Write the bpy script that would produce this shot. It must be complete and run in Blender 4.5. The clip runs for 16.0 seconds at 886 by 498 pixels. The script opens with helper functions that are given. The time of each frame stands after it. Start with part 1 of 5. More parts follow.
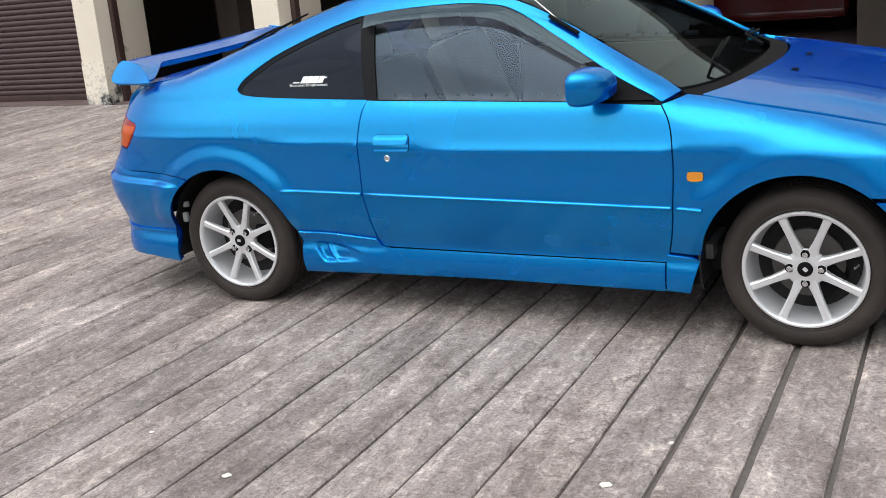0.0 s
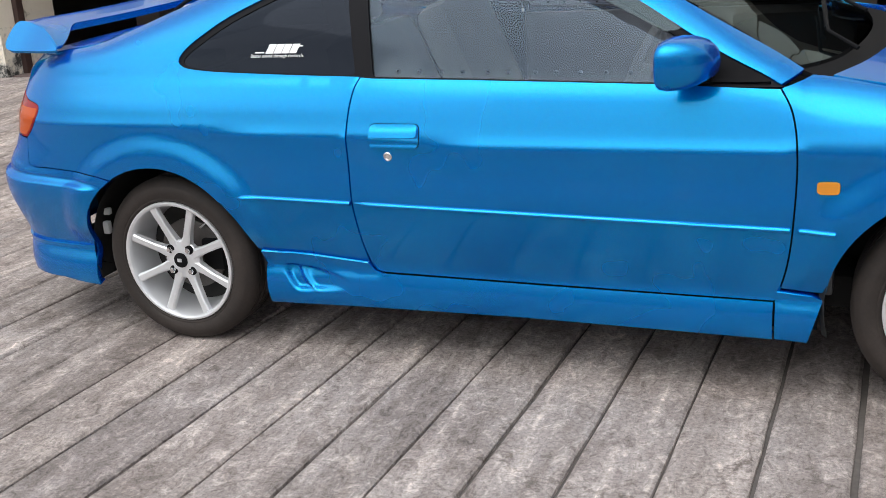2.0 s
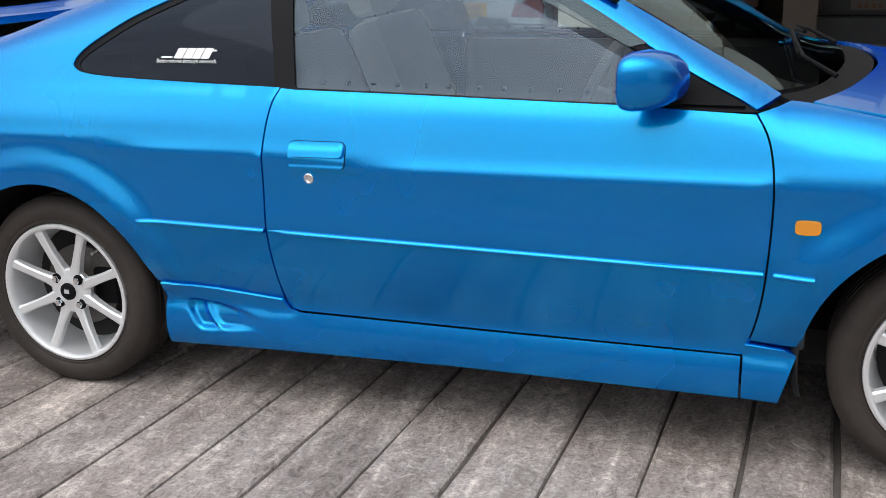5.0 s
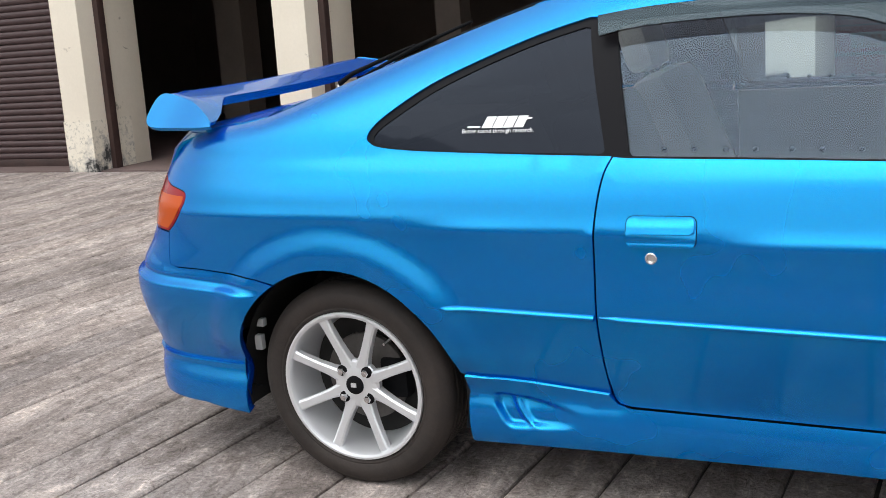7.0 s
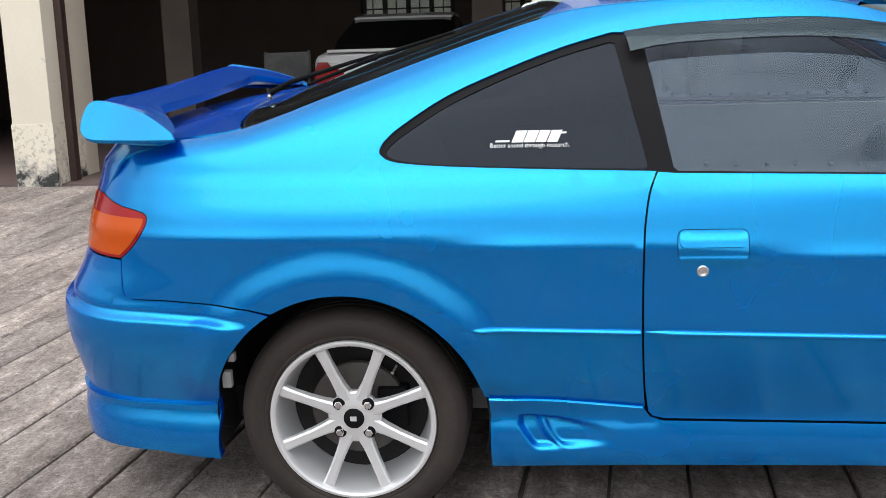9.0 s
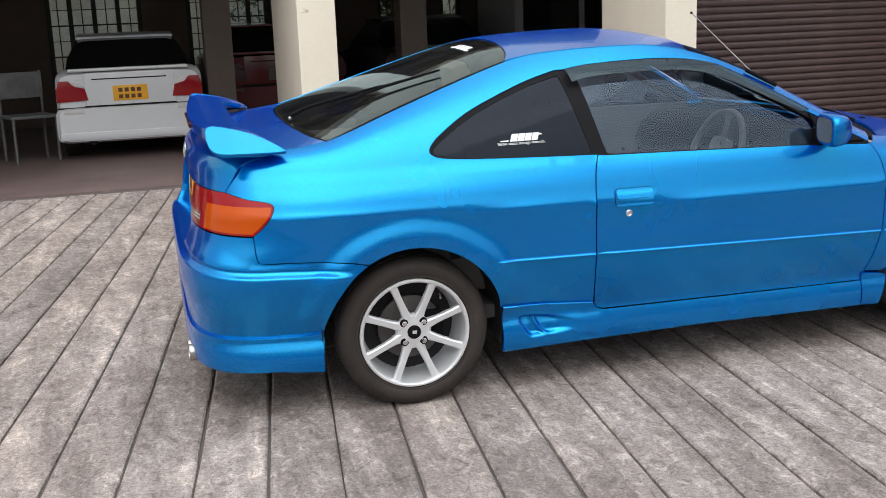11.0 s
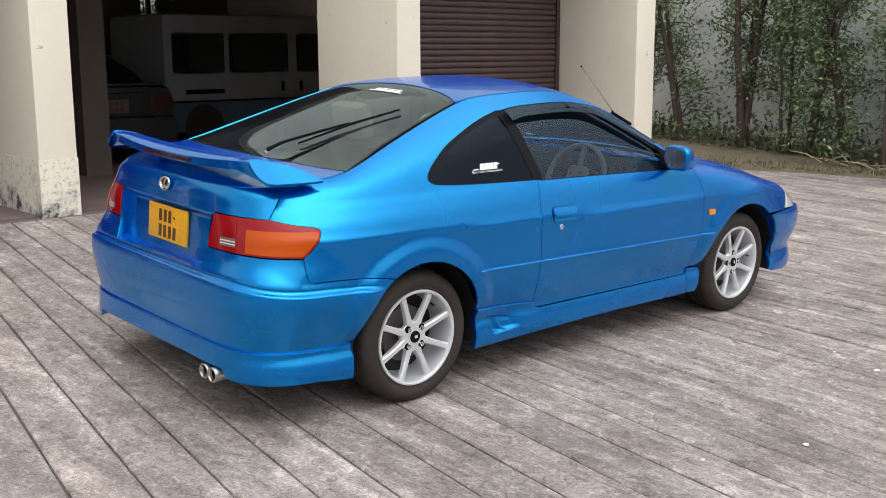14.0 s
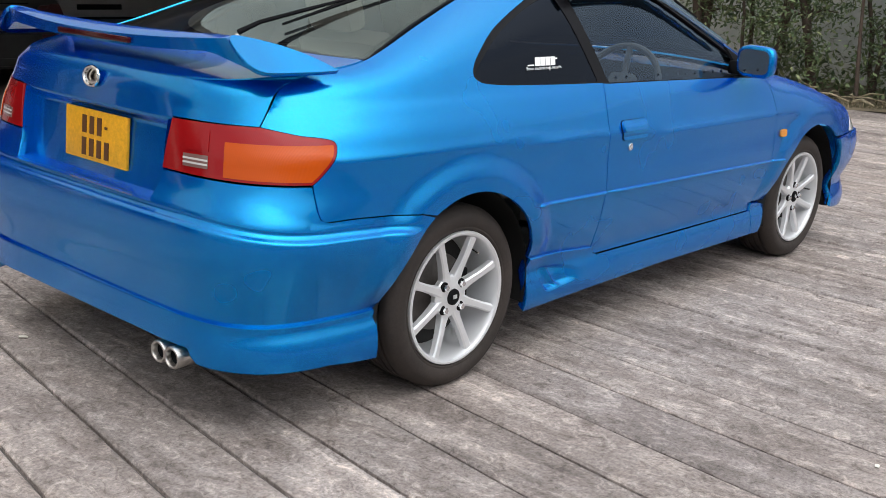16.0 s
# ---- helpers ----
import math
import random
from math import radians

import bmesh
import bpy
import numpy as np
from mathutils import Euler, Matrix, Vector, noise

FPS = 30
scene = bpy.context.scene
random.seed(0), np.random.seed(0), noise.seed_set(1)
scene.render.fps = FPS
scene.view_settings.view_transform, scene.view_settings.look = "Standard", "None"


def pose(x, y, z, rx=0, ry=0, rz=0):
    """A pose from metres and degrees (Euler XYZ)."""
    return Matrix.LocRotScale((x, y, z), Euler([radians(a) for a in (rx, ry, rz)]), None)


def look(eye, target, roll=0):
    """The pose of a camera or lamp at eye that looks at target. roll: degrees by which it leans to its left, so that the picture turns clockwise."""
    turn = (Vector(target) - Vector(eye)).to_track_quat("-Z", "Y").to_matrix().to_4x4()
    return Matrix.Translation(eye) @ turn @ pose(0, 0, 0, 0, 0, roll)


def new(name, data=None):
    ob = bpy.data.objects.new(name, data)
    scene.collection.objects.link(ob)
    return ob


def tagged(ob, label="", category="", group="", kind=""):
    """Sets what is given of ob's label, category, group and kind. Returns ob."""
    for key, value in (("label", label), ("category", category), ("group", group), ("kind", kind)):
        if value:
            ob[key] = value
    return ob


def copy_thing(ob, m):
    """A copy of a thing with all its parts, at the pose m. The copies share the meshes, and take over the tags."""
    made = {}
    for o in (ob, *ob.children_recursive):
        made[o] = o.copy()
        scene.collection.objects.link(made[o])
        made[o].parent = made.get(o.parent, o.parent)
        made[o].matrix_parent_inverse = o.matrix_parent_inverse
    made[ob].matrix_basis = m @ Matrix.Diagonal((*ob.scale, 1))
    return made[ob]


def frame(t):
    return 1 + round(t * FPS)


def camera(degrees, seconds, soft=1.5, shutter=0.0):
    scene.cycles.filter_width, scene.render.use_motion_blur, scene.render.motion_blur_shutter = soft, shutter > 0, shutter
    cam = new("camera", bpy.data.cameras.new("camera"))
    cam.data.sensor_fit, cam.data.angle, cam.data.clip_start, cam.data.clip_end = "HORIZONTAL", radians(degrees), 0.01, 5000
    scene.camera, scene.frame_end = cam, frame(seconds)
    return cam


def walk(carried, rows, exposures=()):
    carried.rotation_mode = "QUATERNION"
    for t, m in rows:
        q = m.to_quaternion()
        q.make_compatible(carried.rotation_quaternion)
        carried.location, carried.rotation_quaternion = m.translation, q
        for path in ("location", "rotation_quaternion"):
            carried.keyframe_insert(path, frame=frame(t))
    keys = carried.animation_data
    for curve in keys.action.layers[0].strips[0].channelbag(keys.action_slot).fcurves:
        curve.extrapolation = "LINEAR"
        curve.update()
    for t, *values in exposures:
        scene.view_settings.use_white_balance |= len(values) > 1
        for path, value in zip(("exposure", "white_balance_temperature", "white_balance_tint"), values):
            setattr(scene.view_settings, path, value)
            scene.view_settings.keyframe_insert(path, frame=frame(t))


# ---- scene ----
# The drive climbs gently towards the garage; the car, the drive and the path are given in its plane.
SLOPE = Matrix.Rotation(radians(2.6), 4, "X")

cam = camera(45.0, 16.0, soft=0.6)
PATH = [
    (0, (2.948, -4.342, 1.575), (2.035, -2.668, 0.972), -6.41),
    (0.5, (2.916, -4.352, 1.582), (2.027, -2.666, 0.977), -5.10),
    (1, (2.580, -3.995, 1.512), (1.735, -2.288, 0.900), -4.74),
    (1.5, (2.403, -3.801, 1.480), (1.586, -2.088, 0.847), -4.81),
    (2, (2.176, -3.536, 1.431), (1.413, -1.809, 0.771), -4.94),
    (2.5, (2.044, -3.330, 1.275), (1.327, -1.573, 0.646), -3.95),
    (3, (2.084, -3.331, 1.253), (1.525, -1.522, 0.608), -3.04),
    (3.2, (2.080, -3.342, 1.255), (1.648, -1.509, 0.583), -2.15),
    (5.3, (2.013, -3.215, 1.278), (1.347, -1.406, 0.744), -1.96),
    (5.5, (1.964, -3.223, 1.266), (1.287, -1.409, 0.762), -2.34),
    (6, (1.817, -3.163, 1.305), (1.047, -1.380, 0.825), -3.96),
    (6.5, (1.615, -3.202, 1.317), (0.798, -1.427, 0.889), -2.76),
    (7, (1.436, -3.099, 1.294), (0.578, -1.354, 0.823), -5.00),
    (7.5, (1.211, -3.072, 1.241), (0.516, -1.259, 0.763), -2.97),
    (8, (0.955, -3.070, 1.280), (0.350, -1.228, 0.789), -2.43),
    (8.5, (0.681, -3.060, 1.250), (0.219, -1.174, 0.769), -2.14),
    (9, (0.523, -3.222, 1.335), (0.298, -1.295, 0.847), -2.06),
    (9.2, (0.458, -3.440, 1.412), (0.333, -1.514, 0.889), -1.98),
    (11.3, (-1.022, -4.497, 1.607), (-0.474, -2.641, 1.104), -1.30),
    (11.5, (-1.096, -4.519, 1.623), (-0.517, -2.671, 1.122), -0.94),
    (12, (-1.482, -4.432, 1.595), (-0.635, -2.679, 1.136), 0.66),
    (12.5, (-1.812, -4.359, 1.585), (-0.823, -2.683, 1.122), 1.14),
    (13, (-2.177, -4.277, 1.626), (-1.127, -2.657, 1.105), 1.67),
    (13.5, (-2.484, -4.192, 1.574), (-1.271, -2.671, 1.111), 0.37),
    (14, (-2.835, -4.096, 1.633), (-1.528, -2.644, 1.201), 1.51),
    (14.5, (-2.975, -3.950, 1.586), (-1.608, -2.566, 1.122), 1.82),
    (15, (-2.506, -3.305, 1.419), (-1.127, -1.913, 1.017), 1.65),
    (15.5, (-2.358, -2.915, 1.336), (-0.956, -1.578, 0.839), 2.44),
    (16, (-2.344, -2.824, 1.281), (-0.905, -1.540, 0.755), 2.83),
]
walk(cam, [(t, SLOPE @ look(eye, target, roll)) for t, eye, target, roll in PATH])

# ---- sky, sun and exposure ----
world = bpy.data.worlds.new("sky")
scene.world = world
world.use_nodes = True
wn, wl = world.node_tree.nodes, world.node_tree.links
sky = wn.new("ShaderNodeTexSky")
sky.sky_type = "NISHITA"
sky.sun_disc = False
sky.sun_elevation, sky.sun_rotation = radians(64), radians(191)
sky.air_density, sky.dust_density, sky.ozone_density = 1.2, 3.0, 1.0
coord = wn.new("ShaderNodeTexCoord")
stretch = wn.new("ShaderNodeMapping")
stretch.inputs["Scale"].default_value = (1.0, 1.0, 3.2)
wl.new(coord.outputs["Generated"], stretch.inputs["Vector"])
cloud = wn.new("ShaderNodeTexNoise")
cloud.inputs["Scale"].default_value, cloud.inputs["Detail"].default_value = 2.3, 7.0
cloud.inputs["Roughness"].default_value = 0.58
wl.new(stretch.outputs["Vector"], cloud.inputs["Vector"])
cover = wn.new("ShaderNodeValToRGB")
cover.color_ramp.elements[0].position, cover.color_ramp.elements[0].color = 0.36, (0.55, 0.55, 0.55, 1)
cover.color_ramp.elements[1].position, cover.color_ramp.elements[1].color = 0.60, (0.97, 0.97, 0.97, 1)
wl.new(cloud.outputs["Fac"], cover.inputs["Fac"])
veil = wn.new("ShaderNodeMix")
veil.data_type = "RGBA"
height = wn.new("ShaderNodeSeparateXYZ")
wl.new(coord.outputs["Generated"], height.inputs["Vector"])
rising = wn.new("ShaderNodeMapRange")  # an overcast sky is dimmest at the horizon
rising.inputs["From Min"].default_value, rising.inputs["From Max"].default_value = 0.05, 0.70
rising.inputs["To Min"].default_value, rising.inputs["To Max"].default_value = 0.32, 0.40
wl.new(height.outputs["Z"], rising.inputs["Value"])
cloud_light = wn.new("ShaderNodeVectorMath")
cloud_light.operation = "SCALE"
cloud_light.inputs[0].default_value = (13.2, 13.5, 13.6)
towards = wn.new("ShaderNodeVectorMath")
towards.operation = "DOT_PRODUCT"
towards.inputs[1].default_value = Vector((-1.5, -7.5, 16.0)).normalized()
wl.new(coord.outputs["Generated"], towards.inputs[0])
glow = wn.new("ShaderNodeMapRange")  # the veiled sun brightens the clouds round it
glow.interpolation_type = "SMOOTHSTEP"
glow.inputs["From Min"].default_value, glow.inputs["From Max"].default_value = 0.46, 0.98
glow.inputs["To Min"].default_value, glow.inputs["To Max"].default_value = 0.0, 0.85
wl.new(towards.outputs["Value"], glow.inputs["Value"])
both = wn.new("ShaderNodeMath")
both.operation = "ADD"
wl.new(rising.outputs["Result"], both.inputs[0])
wl.new(glow.outputs["Result"], both.inputs[1])
wl.new(both.outputs["Value"], cloud_light.inputs["Scale"])
wl.new(cloud_light.outputs["Vector"], veil.inputs[7])
wl.new(cover.outputs["Color"], veil.inputs[0])
wl.new(sky.outputs["Color"], veil.inputs[6])
wl.new(veil.outputs[2], wn["Background"].inputs["Color"])
wn["Background"].inputs["Strength"].default_value = 0.125

sun = new("sun", bpy.data.lights.new("sun", "SUN"))
sun.data.energy, sun.data.angle, sun.data.color = 0.55, radians(60), (1.0, 0.96, 0.90)
sun.matrix_world = look((-1.5, -7.5, 16.0), (0, 0, 0))
scene.view_settings.exposure = 0.45


# ---- small tools ----
def mesh_object(name, verts, faces, mats, parent=None, label="", smooth=False, normals=None, slots=None):
    me = bpy.data.meshes.new(name)
    me.from_pydata([tuple(v) for v in verts], [], faces)
    for m in mats if isinstance(mats, (list, tuple)) else [mats]:
        me.materials.append(m)
    if slots:
        me.polygons.foreach_set("material_index", slots)
    if smooth or normals is not None:
        me.polygons.foreach_set("use_smooth", [True] * len(me.polygons))
    me.update()
    if normals is not None:
        me.normals_split_custom_set_from_vertices([tuple(n) for n in normals])
    ob = new(name, me)
    if parent:
        ob.parent = parent
    if label:
        ob["label"] = label
    return ob


def part(name, bm, material, parent, label="", smooth=True, angle=40):
    """One bmesh as one mesh object under a thing or part; edges sharper than the angle stay sharp."""
    bmesh.ops.recalc_face_normals(bm, faces=bm.faces)
    for e in bm.edges:
        e.smooth = len(e.link_faces) == 2 and e.calc_face_angle(0) < radians(angle)
    for f in bm.faces:
        f.smooth = smooth
    me = bpy.data.meshes.new(name)
    bm.to_mesh(me)
    bm.free()
    me.materials.append(material)
    ob = new(name, me)
    if parent:
        ob.parent = parent
    if label:
        ob["label"] = label
    return ob


def add_box(bm, x0, x1, y0, y1, z0, z1, bevel=0.0, m=None):
    r = bmesh.ops.create_cube(bm, size=1.0)["verts"]
    bmesh.ops.scale(bm, verts=r, vec=(x1 - x0, y1 - y0, z1 - z0))
    bmesh.ops.translate(bm, verts=r, vec=((x0 + x1) / 2, (y0 + y1) / 2, (z0 + z1) / 2))
    if bevel:
        edges = list({e for v in r for e in v.link_edges})
        r = list({v for f in bmesh.ops.bevel(bm, geom=edges, offset=bevel, segments=2, affect="EDGES", profile=0.6)["faces"] for v in f.verts} | {v for v in r if v.is_valid})
    if m is not None:
        bmesh.ops.transform(bm, matrix=m, verts=r)
    return r


def box(x0, x1, y0, y1, z0, z1, bevel=0.0):
    bm = bmesh.new()
    add_box(bm, x0, x1, y0, y1, z0, z1, bevel)
    return bm


def add_tube(bm, points, radius, sides=8, cap=True):
    """A round bar along points; radius may be a list."""
    rings = []
    pts = [Vector(p) for p in points]
    for i, p in enumerate(pts):
        d = (pts[min(i + 1, len(pts) - 1)] - pts[max(i - 1, 0)]).normalized()
        a = d.cross((0, 0, 1) if abs(d.z) < 0.9 else (1, 0, 0)).normalized()
        b = d.cross(a)
        r = radius[i] if isinstance(radius, (list, tuple)) else radius
        rings.append([bm.verts.new(p + (a * math.cos(k * math.tau / sides) + b * math.sin(k * math.tau / sides)) * r) for k in range(sides)])
    for r0, r1 in zip(rings, rings[1:]):
        for k in range(sides):
            bm.faces.new((r0[k], r0[(k + 1) % sides], r1[(k + 1) % sides], r1[k]))
    if cap:
        bm.faces.new(rings[0][::-1])
        bm.faces.new(rings[-1])
    return bm


def add_lathe(bm, profile, sides=48, axis_y=True, closed=False):
    """Turns (radius, depth) points about the y axis (depth along y)."""
    rings = []
    for r, d in profile:
        if r < 1e-5:
            rings.append([bm.verts.new((0, d, 0))])
        else:
            rings.append([bm.verts.new((r * math.cos(k * math.tau / sides), d, r * math.sin(k * math.tau / sides))) for k in range(sides)])
    pairs = list(zip(rings, rings[1:])) + ([(rings[-1], rings[0])] if closed else [])
    for a, b in pairs:
        for k in range(sides):
            k2 = (k + 1) % sides
            if len(a) == 1 and len(b) > 1:
                bm.faces.new((a[0], b[k], b[k2]))
            elif len(b) == 1 and len(a) > 1:
                bm.faces.new((a[k], a[k2], b[0]))
            elif len(a) > 1:
                bm.faces.new((a[k], a[k2], b[k2], b[k]))
    return bm


def table(t, x):
    """A smooth curve through the (x, y) pairs of t."""
    n = len(t)
    if x <= t[0][0]:
        return t[0][1]
    if x >= t[-1][0]:
        return t[-1][1]
    i = 0
    while t[i + 1][0] < x:
        i += 1

    def tangent(k):
        k0, k1 = max(k - 1, 0), min(k + 1, n - 1)
        return (t[k1][1] - t[k0][1]) / (t[k1][0] - t[k0][0])

    (x0, y0), (x1, y1) = t[i], t[i + 1]
    h = x1 - x0
    s = (x - x0) / h
    return y0 * (2 * s**3 - 3 * s * s + 1) + tangent(i) * h * (s**3 - 2 * s * s + s) + y1 * (3 * s * s - 2 * s**3) + tangent(i + 1) * h * (s**3 - s * s)


def step(a, b, x):
    s = min(max((x - a) / (b - a), 0.0), 1.0)
    return s * s * (3 - 2 * s)


# ---- materials ----
def material(name, color=(0.5, 0.5, 0.5), rough=0.5, metal=0.0, coat=0.0, coat_rough=0.03, spec=0.5):
    m = bpy.data.materials.new(name)
    m.use_nodes = True
    b = m.node_tree.nodes["Principled BSDF"]
    b.inputs["Base Color"].default_value = (*color, 1)
    b.inputs["Roughness"].default_value = rough
    b.inputs["Metallic"].default_value = metal
    b.inputs["Coat Weight"].default_value = coat
    b.inputs["Coat Roughness"].default_value = coat_rough
    b.inputs["Specular IOR Level"].default_value = spec
    return m


def noise_node(m, scale, detail=6.0, rough=0.6, stretch=(1, 1, 1), distort=0.0):
    n, l = m.node_tree.nodes, m.node_tree.links
    c, mp, t = n.new("ShaderNodeTexCoord"), n.new("ShaderNodeMapping"), n.new("ShaderNodeTexNoise")
    mp.inputs["Scale"].default_value = stretch
    t.inputs["Scale"].default_value, t.inputs["Detail"].default_value = scale, detail
    t.inputs["Roughness"].default_value, t.inputs["Distortion"].default_value = rough, distort
    l.new(c.outputs["Object"], mp.inputs["Vector"])
    l.new(mp.outputs["Vector"], t.inputs["Vector"])
    return t


def ramp_node(m, source, stops):
    n, l = m.node_tree.nodes, m.node_tree.links
    r = n.new("ShaderNodeValToRGB")
    while len(r.color_ramp.elements) < len(stops):
        r.color_ramp.elements.new(0.5)
    for e, (p, c) in zip(r.color_ramp.elements, stops):
        e.position, e.color = p, (*c, 1) if len(c) == 3 else c
    l.new(source, r.inputs["Fac"])
    return r


def mix_node(m, kind, fac, a, b):
    n, l = m.node_tree.nodes, m.node_tree.links
    x = n.new("ShaderNodeMix")
    x.data_type, x.blend_type = "RGBA", kind
    if isinstance(fac, float):
        x.inputs[0].default_value = fac
    else:
        l.new(fac, x.inputs[0])
    for k, v in ((6, a), (7, b)):
        if isinstance(v, tuple):
            x.inputs[k].default_value = (*v, 1)
        else:
            l.new(v, x.inputs[k])
    return x.outputs[2]


def bump_node(m, height, strength=0.3, distance=0.01):
    n, l = m.node_tree.nodes, m.node_tree.links
    b = n.new("ShaderNodeBump")
    b.inputs["Strength"].default_value, b.inputs["Distance"].default_value = strength, distance
    l.new(height, b.inputs["Height"])
    l.new(b.outputs["Normal"], n["Principled BSDF"].inputs["Normal"])


def set_color(m, socket):
    m.node_tree.links.new(socket, m.node_tree.nodes["Principled BSDF"].inputs["Base Color"])


def set_rough(m, socket):
    m.node_tree.links.new(socket, m.node_tree.nodes["Principled BSDF"].inputs["Roughness"])


def object_random(m):
    return m.node_tree.nodes.new("ShaderNodeObjectInfo").outputs["Random"]


def worn(name, color, dark, rough=0.8, scale=3.0, fine=60.0, bump=0.2, spread=0.5, grain=0.13):
    """A plain surface with stains at a large scale and grain at a small one."""
    m = material(name, color, rough)
    a, b = noise_node(m, scale, 8, 0.65), noise_node(m, fine, 4, 0.6)
    r = ramp_node(m, a.outputs["Fac"], [(0.5 - spread / 2, dark), (0.5 + spread / 2, color)])
    g = ramp_node(m, b.outputs["Fac"], [(0.3, (1 - 1.4 * grain,) * 3), (0.7, (1 + 0.6 * grain,) * 3)])
    set_color(m, mix_node(m, "MULTIPLY", 1.0, r.outputs["Color"], g.outputs["Color"]))
    bump_node(m, b.outputs["Fac"], bump, 0.004)
    return m


def glass(name, tint, ior=1.5, dust=0.0, sheen=(0.66, 0.87, 1.0)):
    """A thin pane: what lies behind, tinted, a mirror by Fresnel and a film of dust in streaks."""
    m = bpy.data.materials.new(name)
    m.use_nodes = True
    n, l = m.node_tree.nodes, m.node_tree.links
    n.remove(n["Principled BSDF"])
    f, t, g, x = n.new("ShaderNodeFresnel"), n.new("ShaderNodeBsdfTransparent"), n.new("ShaderNodeBsdfGlossy"), n.new("ShaderNodeMixShader")
    f.inputs["IOR"].default_value = ior
    t.inputs["Color"].default_value = (*tint, 1)
    g.inputs["Roughness"].default_value = 0.004
    g.inputs["Color"].default_value = (*sheen, 1)
    l.new(f.outputs["Fac"], x.inputs["Fac"])
    l.new(t.outputs["BSDF"], x.inputs[1])
    l.new(g.outputs["BSDF"], x.inputs[2])
    l.new(x.outputs["Shader"], n["Material Output"].inputs["Surface"])
    if dust:
        d, y = n.new("ShaderNodeBsdfDiffuse"), n.new("ShaderNodeMixShader")
        d.inputs["Color"].default_value = (0.60, 0.57, 0.53, 1)
        film_n = noise_node(m, 7.0, 6, 0.65, (0.35, 1, 1), 0.6)
        l.new(ramp_node(m, film_n.outputs["Fac"], [(0.36, (0.25 * dust,) * 3), (0.66, (1.5 * dust,) * 3)]).outputs["Color"], y.inputs["Fac"])
        l.new(x.outputs["Shader"], y.inputs[1])
        l.new(d.outputs["BSDF"], y.inputs[2])
        l.new(y.outputs["Shader"], n["Material Output"].inputs["Surface"])
    return m


PAINT = material("metallic_blue_paint", (0.0, 0.29, 0.44), 0.32, 1.0, 0.65, 0.02)
flake = noise_node(PAINT, 900, 2)
tone = noise_node(PAINT, 1.7, 3)
fleck = ramp_node(PAINT, flake.outputs["Fac"], [(0.35, (0.0, 0.280, 0.51)), (0.65, (0.0, 0.340, 0.60))])
film = ramp_node(PAINT, tone.outputs["Fac"], [(0.3, (0.94, 0.95, 0.96)), (0.7, (1.03, 1.02, 1.02))])
set_color(PAINT, mix_node(PAINT, "MULTIPLY", 1.0, fleck.outputs["Color"], film.outputs["Color"]))
set_rough(PAINT, ramp_node(PAINT, tone.outputs["Fac"], [(0.3, (0.25,) * 3), (0.7, (0.28,) * 3)]).outputs["Color"])
pigment = PAINT.node_tree.nodes.new("ShaderNodeBsdfDiffuse")
pigment.inputs["Color"].default_value = (0.0, 0.05, 0.70, 1)
layers = PAINT.node_tree.nodes.new("ShaderNodeMixShader")
layers.inputs["Fac"].default_value = 0.24
PAINT.node_tree.links.new(PAINT.node_tree.nodes["Principled BSDF"].outputs["BSDF"], layers.inputs[1])
PAINT.node_tree.links.new(pigment.outputs["BSDF"], layers.inputs[2])
PAINT.node_tree.links.new(layers.outputs["Shader"], PAINT.node_tree.nodes["Material Output"].inputs["Surface"])
BLACK_TRIM = material("black_rubber_trim", (0.007, 0.007, 0.009), 0.5, spec=0.10)
MATT_BLACK = material("matt_black", (0.008, 0.008, 0.009), 0.7, spec=0.08)
UNDER = worn("dusty_underbody", (0.018, 0.017, 0.016), (0.008, 0.008, 0.008), 0.9, 6)
TYRE = worn("dusty_tyre_rubber", (0.044, 0.033, 0.028), (0.018, 0.014, 0.012), 0.75, 7, 120, 0.15)
ALLOY = material("silver_alloy", (0.77, 0.78, 0.80), 0.34, 0.55)
set_rough(ALLOY, ramp_node(ALLOY, noise_node(ALLOY, 25).outputs["Fac"], [(0.3, (0.30,) * 3), (0.7, (0.46,) * 3)]).outputs["Color"])
CHROME = material("chrome", (0.72, 0.72, 0.72), 0.12, 1.0)
PIPE_STEEL = worn("sooty_polished_steel", (0.62, 0.60, 0.58), (0.40, 0.38, 0.36), 0.30, 18)
PIPE_STEEL.node_tree.nodes["Principled BSDF"].inputs["Metallic"].default_value = 1.0
STEEL = worn("rusty_brake_steel", (0.10, 0.09, 0.085), (0.05, 0.04, 0.035), 0.5, 12)
GLASS = glass("window_glass", (0.70, 0.79, 0.83), 1.7, 0.0, (0.56, 0.70, 0.88))
WINDSCREEN = glass("windscreen_glass", (0.55, 0.58, 0.56), 1.5)
GLASS_REAR = glass("rear_window_glass", (0.52, 0.53, 0.50), 1.7, 0.018)
GLASS_DARK = glass("tinted_glass", (0.03, 0.03, 0.035), 1.5, 0.0, (0.36, 0.42, 0.54))
VISOR = glass("smoked_acrylic", (0.34, 0.30, 0.30), 1.58)
RED_LENS = material("red_lens", (0.28, 0.004, 0.006), 0.14, 0, 0.28, 0.03, 0.25)
AMBER_LENS = material("amber_lens", (0.50, 0.070, 0.0), 0.16, 0, 0.25, 0.03, 0.25)
MARKER_LENS = material("yellow_marker_lens", (0.66, 0.25, 0.02), 0.2, 0, 0.3)
CLEAR_LENS = material("pale_lens", (0.62, 0.60, 0.58), 0.12, 0, 1.0)
